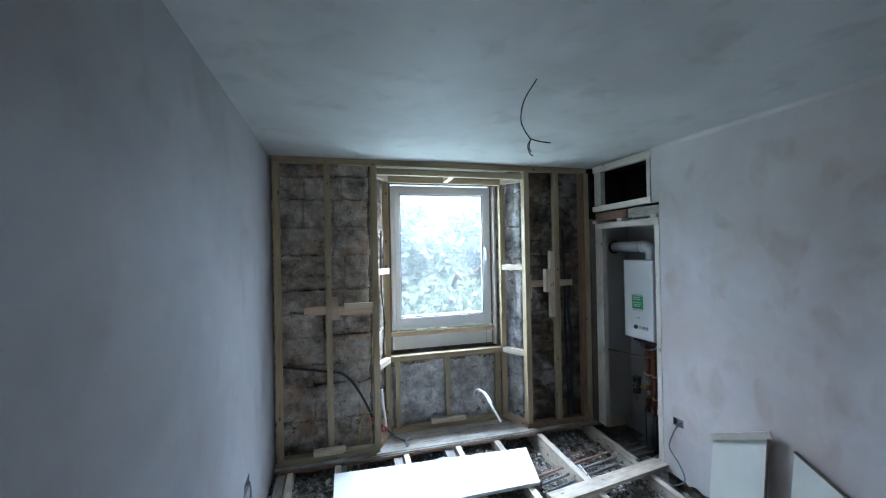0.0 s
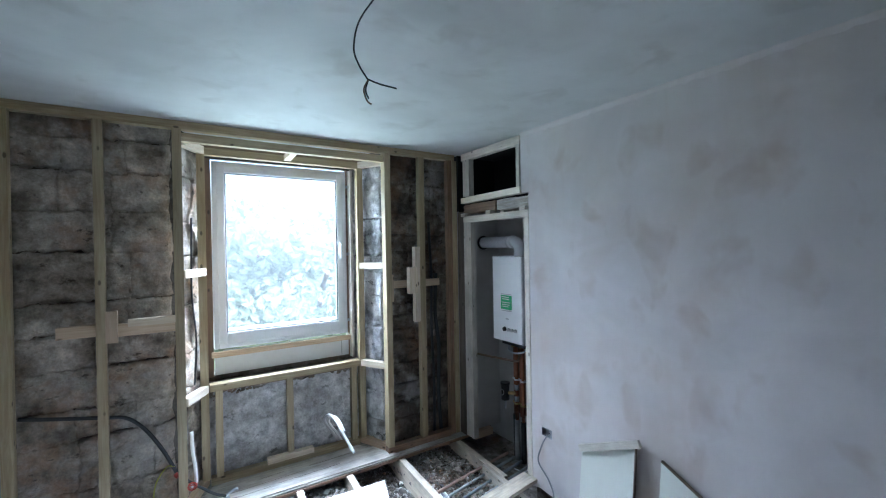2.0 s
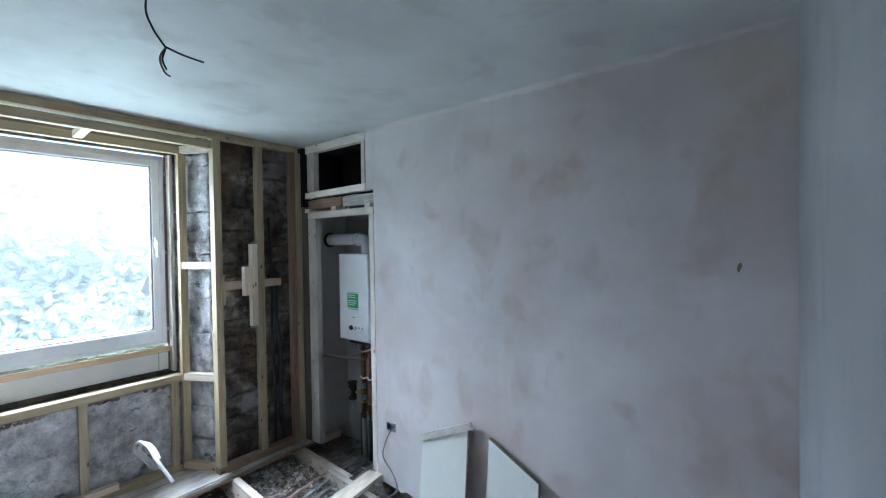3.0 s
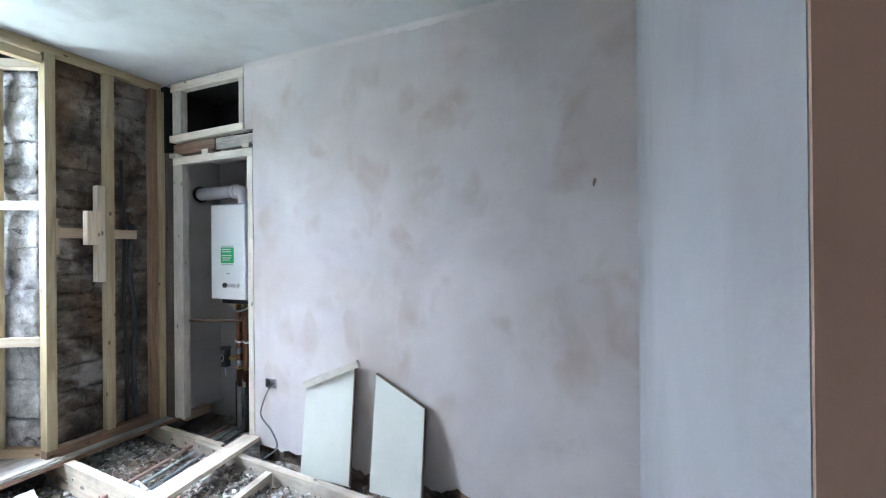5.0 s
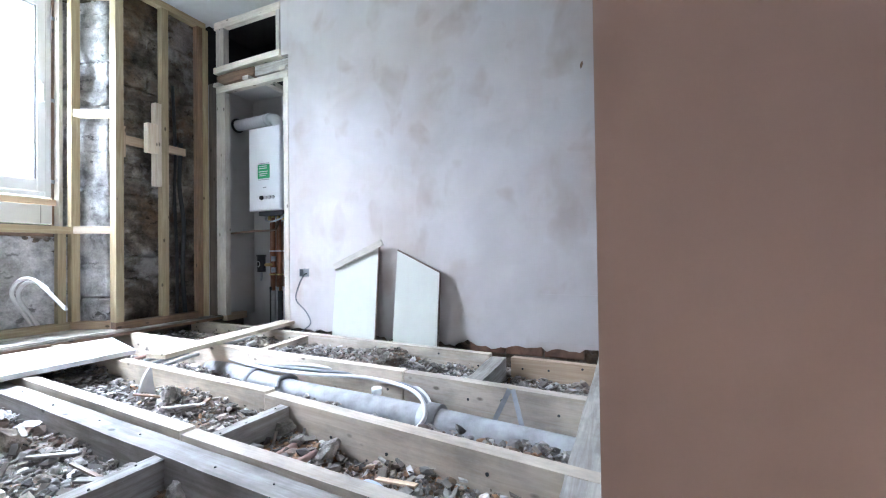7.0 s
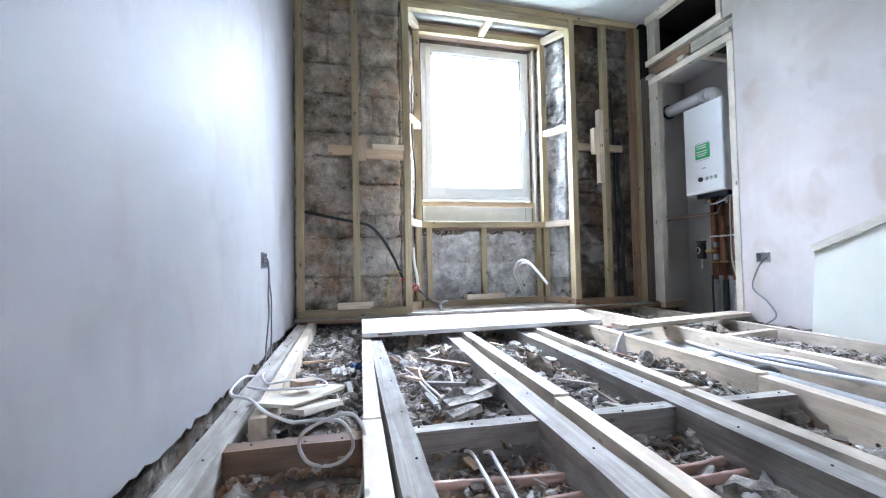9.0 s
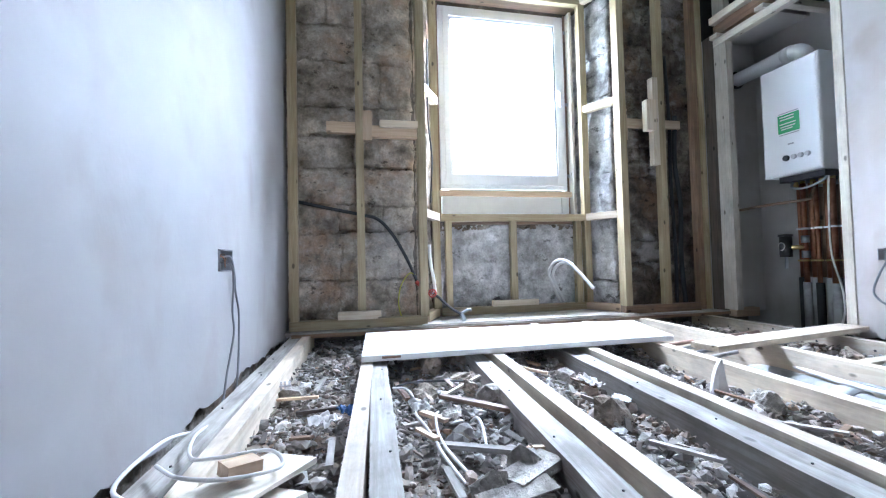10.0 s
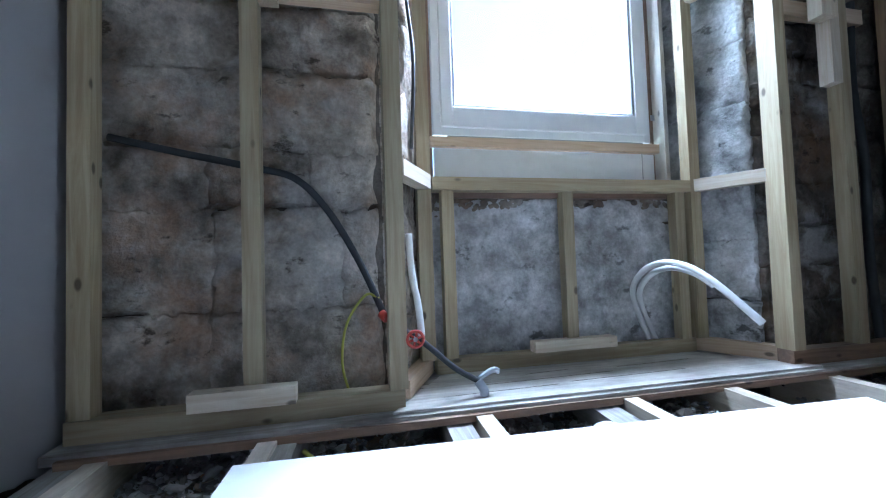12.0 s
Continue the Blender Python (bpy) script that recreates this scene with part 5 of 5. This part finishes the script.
for k, (x, y, w, d, a, mat, lab) in enumerate(((0.05, 2.28, 0.07, 0.05, 0.4, BLUEBIT, "crumpled blue plastic scrap"),
                                              (0.27, 2.3, 0.07, 0.08, 0.1, PAPER, "white paper scrap on the rubble"), (-0.02, 2.2, 0.09, 0.06, 1.0, PAPER, "white paper scrap on the rubble"),
                                              (0.9, 2.35, 0.05, 0.09, 0.2, PAPER, "white plastic scrap on the rubble"), (0.92, 2.2, 0.08, 0.06, 0.8, UPVC, "white plastic offcut on the rubble"),
                                              (0.85, 1.1, 0.2, 0.1, 0.4, PAPER, "crumpled white plastic sheet"))):
    bm = bmesh.new()
    n = 16
    pts = [[bm.verts.new((w * (i / n - 0.5) + 0.1 * w * noise.noise(Vector((j * 0.4, k, 2.0))), d * (j / n - 0.5) + 0.12 * d * noise.noise(Vector((i * 0.4, k, 5.0))), 0.022 * noise.noise(Vector((i * 0.22 + k, j * 0.22, k))) + 0.008 * noise.noise(Vector((i * 0.6, j * 0.6, k + 9.0))) if mat is not UPVC else 0)) for i in range(n + 1)] for j in range(n + 1)]
    for j in range(n):
        for i in range(n):
            bm.faces.new((pts[j][i], pts[j][i + 1], pts[j + 1][i + 1], pts[j + 1][i])).smooth = True
    geo = bmesh.ops.solidify(bm, geom=bm.faces[:], thickness=0.012 if mat in (PAINTED_WOOD, BARE_WOOD, UPVC) else 0.002)
    ob = part("scrap", bm, mat)
    ob.matrix_basis = pose(x, y, max(rubble_z(x, y) + 0.045, 0.018 if x < -0.15 else -1), 6, 4, math.degrees(a))
    place(ob, lab, "scrap")
place(beam("broken_board", (-0.215, 1.66, 0.022), (-0.07, 1.95, -0.02), 0.12, 0.011, PAINTED_WOOD, rough=0.006), "broken piece of white board lying over the joist", "board")
place(beam("broken_board", (-0.16, 1.64, 0.005), (-0.055, 1.83, -0.035), 0.07, 0.011, PAINTED_WOOD, rough=0.006), "broken piece of white board lying over the joist", "board")
place(beam("timber_offcut", (-0.17, 1.80, 0.033), (-0.12, 1.84, 0.026), 0.045, 0.024, BARE_WOOD), "small wood offcut on the broken board", "offcut")
place(beam("lath", (0.28, 2.02, -0.06), (0.56, 1.86, -0.05), 0.022, 0.012, OLD_WOOD), "old lath lying on the rubble", "lath")
place(beam("lath", (-0.12, 2.36, -0.06), (0.10, 2.37, -0.055), 0.014, 0.01, DARK_WOOD), "dark stick lying on the rubble", "lath")

place(beam("lath", (0.345, 2.36, -0.045), (0.572, 2.135, -0.05), 0.024, 0.011, BROWN_WOOD, rough=0.003), "long brown lath lying on the rubble", "lath")
place(beam("lath", (0.367, 2.393, -0.055), (0.529, 2.505, -0.03), 0.012, 0.008, PAINTED_WOOD), "thin pale lath lying on the rubble", "lath")
place(beam("lath", (0.266, 2.27, -0.06), (0.326, 2.162, -0.055), 0.026, 0.009, BARE_WOOD, rough=0.003), "short split lath lying on the rubble", "lath")
place(beam("lath", (0.52, 2.28, -0.055), (0.6, 2.245, -0.05), 0.03, 0.01, OLD_WOOD, rough=0.003), "short grey lath lying on the rubble", "lath")
place(beam("lath", (-0.2, 2.5, -0.055), (-0.06, 2.46, -0.045), 0.014, 0.008, BARE_WOOD), "pale stick lying on the rubble", "lath")
clip = thing("cable_clip", (-0.165, 2.62, -0.05), "small white plastic clip strip on the rubble", "clip")
for k in range(3):
    box("prong", UPVC, clip, -0.2 + 0.014 * k, -0.194 + 0.014 * k, 2.56, 2.566, -0.06, -0.01, bevel=0.001)
box("bar", UPVC, clip, -0.203, -0.163, 2.559, 2.567, -0.03, -0.024, bevel=0.001)
for k, (x, y, size, mat) in enumerate(((0.299, 2.42, 0.11, STONE), (0.506, 2.31, 0.1, CHUNK), (0.347, 2.2, 0.075, CHUNK), (0.455, 2.6, 0.09, STONE), (0.853, 2.45, 0.085, CHUNK), (0.383, 2.79, 0.12, STONE),
                                       (-0.16, 2.575, 0.07, CHUNK), (-0.085, 2.978, 0.06, CHUNK), (0.034, 3.02, 0.07, CHUNK), (0.2, 2.95, 0.1, STONE), (0.44, 1.84, 0.1, CHUNK), (0.8, 2.07, 0.11, STONE), (-0.24, 1.4, 0.1, CHUNK), (0.81, 1.13, 0.12, CHUNK))):
    bm = bmesh.new()
    rock(bm, (0, 0, 0), size, 3300 + k, 0.8, 2)
    for v in bm.verts:
        v.co += v.co.normalized() * size * 0.12 * noise.noise(v.co * (5.0 / size) + Vector((k, 0, 0)))
    ob = part("mortar_chunk", bm, mat)
    ob.location = (x, y, rubble_z(x, y) + size * 0.22)
    place(ob, "broken lump of grey stone in the rubble" if mat is STONE else "broken lump of pale mortar in the rubble", "stone", "broken lumps")

bm = bmesh.new()
rock(bm, (0, 0, 0), 0.15, 901, 0.95, 3)
ob = part("mortar_chunk", bm, CHUNK)
ob.location = (0.40, 0.86, -0.09)
place(ob, "large rounded lump of pale mortar in the rubble", "stone", "broken lumps")
place(beam("metal_channel", (0.43, 1.06, -0.045), (0.475, 0.72, -0.06), 0.028, 0.006, STEEL), "galvanised channel leaning on the old joist", "channel")
# brick shows where the plaster has fallen at the wall's foot
foot = thing("brick_course", (2.63, 0.85, -0.1), "bare red brick course at the wall's broken foot", "bricks", kind="structure")
for k in range(3):
    box("brick", BRICK, foot, 2.585, 2.62, 0.52 + 0.225 * k, 0.735 + 0.225 * k, -0.075, -0.012, bevel=0.006)

# ---- outside ----
place(box("ground_outside", YARD, None, -2500, 2500, 4.4, 4000, -6.6, -6.5), "rough green grass outside reaching the horizon", "ground", kind="structure")


def tree(x, y, h, seed):
    rnd = random.Random(seed)
    ob = thing("tree", (x, y, -6.5), "leafy green tree outside the window", "tree", "trees outside")
    tr = bmesh.new()
    tube_mesh(tr, smooth_path([(x, y, -6.5), (x + 0.1, y, -6.5 + h * 0.3), (x - 0.1, y + 0.1, -6.5 + h * 0.7)], 5), h * 0.025)
    for k in range(7):
        z = -6.5 + h * rnd.uniform(0.35, 0.7)
        a = rnd.random() * 6.3
        tube_mesh(tr, smooth_path([(x, y, z), (x + math.cos(a) * h * 0.12, y + math.sin(a) * h * 0.12, z + h * 0.1), (x + math.cos(a) * h * 0.25, y + math.sin(a) * h * 0.25, z + h * 0.17)], 4), h * 0.009, 6)
    part("trunk", tr, BARK, ob)
    verts, faces = [], []
    clumps = [(rnd.gauss(0, h * 0.15), rnd.gauss(0, h * 0.15), rnd.uniform(0.42, 0.97) * h, rnd.uniform(0.06, 0.12) * h) for _ in range(46)]
    for cx, cy, cz, r in clumps:
        for _ in range(190):
            v = Vector((rnd.gauss(0, 1), rnd.gauss(0, 1), rnd.gauss(0, 0.8))).normalized() * r * rnd.uniform(0.5, 1.15)
            c = Vector((x + cx, y + cy, -6.5 + cz)) + v
            e = Euler((rnd.random() * 6.3, rnd.random() * 6.3, 0)).to_matrix()
            q = h * 0.018 * rnd.uniform(0.6, 1.3)
            k = len(verts)
            verts += [(c + e @ Vector(p) * q)[:] for p in ((-1, 0, 0), (0, -0.6, 0.15), (1, 0, 0), (0, 0.6, 0.15))]
            faces += [(k, k + 1, k + 2, k + 3)]
    me = bpy.data.meshes.new("crown")
    me.from_pydata(verts, [], faces)
    me.materials.append(LEAF)
    cr = new("crown", me)
    cr.parent = ob
    cr.matrix_parent_inverse = ob.matrix_basis.inverted()


for k, (x, y, h) in enumerate(((-5, 19, 7.4), (-1.5, 17, 7.9), (2.0, 18, 7.2), (5.2, 17, 7.8), (8.5, 19, 8.2), (12.5, 20, 8.0), (17, 21, 8.6), (4, 24, 9.0), (10, 26, 9.4), (-3, 25, 8.8))):
    tree(x, y, h + 1.7, 50 + k)

# ---- stones of the outer wall ----


def flat_face(u, d):
    return u, 3.665 - d + max(0.0, u - 0.425) * (1.3 if u < 1 else 0.0)


courses(-0.34, 0.47, flat_face, STONE, wall_north, 101)
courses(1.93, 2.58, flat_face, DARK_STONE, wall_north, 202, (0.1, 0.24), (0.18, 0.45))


def right_jamb(u, d):
    ax, ay = -0.13 / 0.378, 0.355 / 0.378
    return 1.93 + ax * u - ay * d, 3.665 + ay * u + ax * d


def left_jamb(u, d):
    ax, ay = 0.15 / 0.385, 0.355 / 0.385
    return 0.47 + ax * u + ay * d, 3.665 + ay * u - ax * d


courses(0.0, 0.37, right_jamb, JAMB_STONE, wall_north, 303, (0.2, 0.42), (0.3, 0.5), z1=2.36)
courses(0.0, 0.37, left_jamb, STONE, wall_north, 404, (0.2, 0.42), (0.3, 0.5), z1=2.36)


def apron_face(u, d):
    return u, 3.905 - d


place(box("bay_apron_core", MORTAR, None, 0.6, 1.82, 3.908, 4.03, -0.3, 0.72), "wall below the window", "wall", kind="structure")
ap = stone_block("render_coat", 0.62, 1.80, 0.03, 0.67, apron_face, RENDER, None, 77, 0.02)
place(ap, "grey cement render coat below the window, crumbling at its edges", "wall", kind="structure")
rnd = random.Random(808)
for x0, x1 in ((0.64, 1.20), (1.20, 1.79)):
    bm = bmesh.new()
    for k in range(80):
        x = rnd.uniform(x0, x1)
        reach = 0.03 + 0.06 * max(0.0, noise.noise(Vector((x * 5, 2.0, 7.0))) + 0.35) + (0.16 if x > 1.66 else 0.05 if x < 0.72 else 0.0)
        rock(bm, (x, 3.884 + 0.008 * rnd.random(), 0.685 - reach * rnd.random()), rnd.uniform(0.014, 0.05), 900 + k, 0.5)
    for v in bm.verts:
        v.co.y = 3.884 + (v.co.y - 3.884) * 0.28
    part("broken_edge", bm, DARK_STONE, ap, "dark crumbling stone along the render edge")
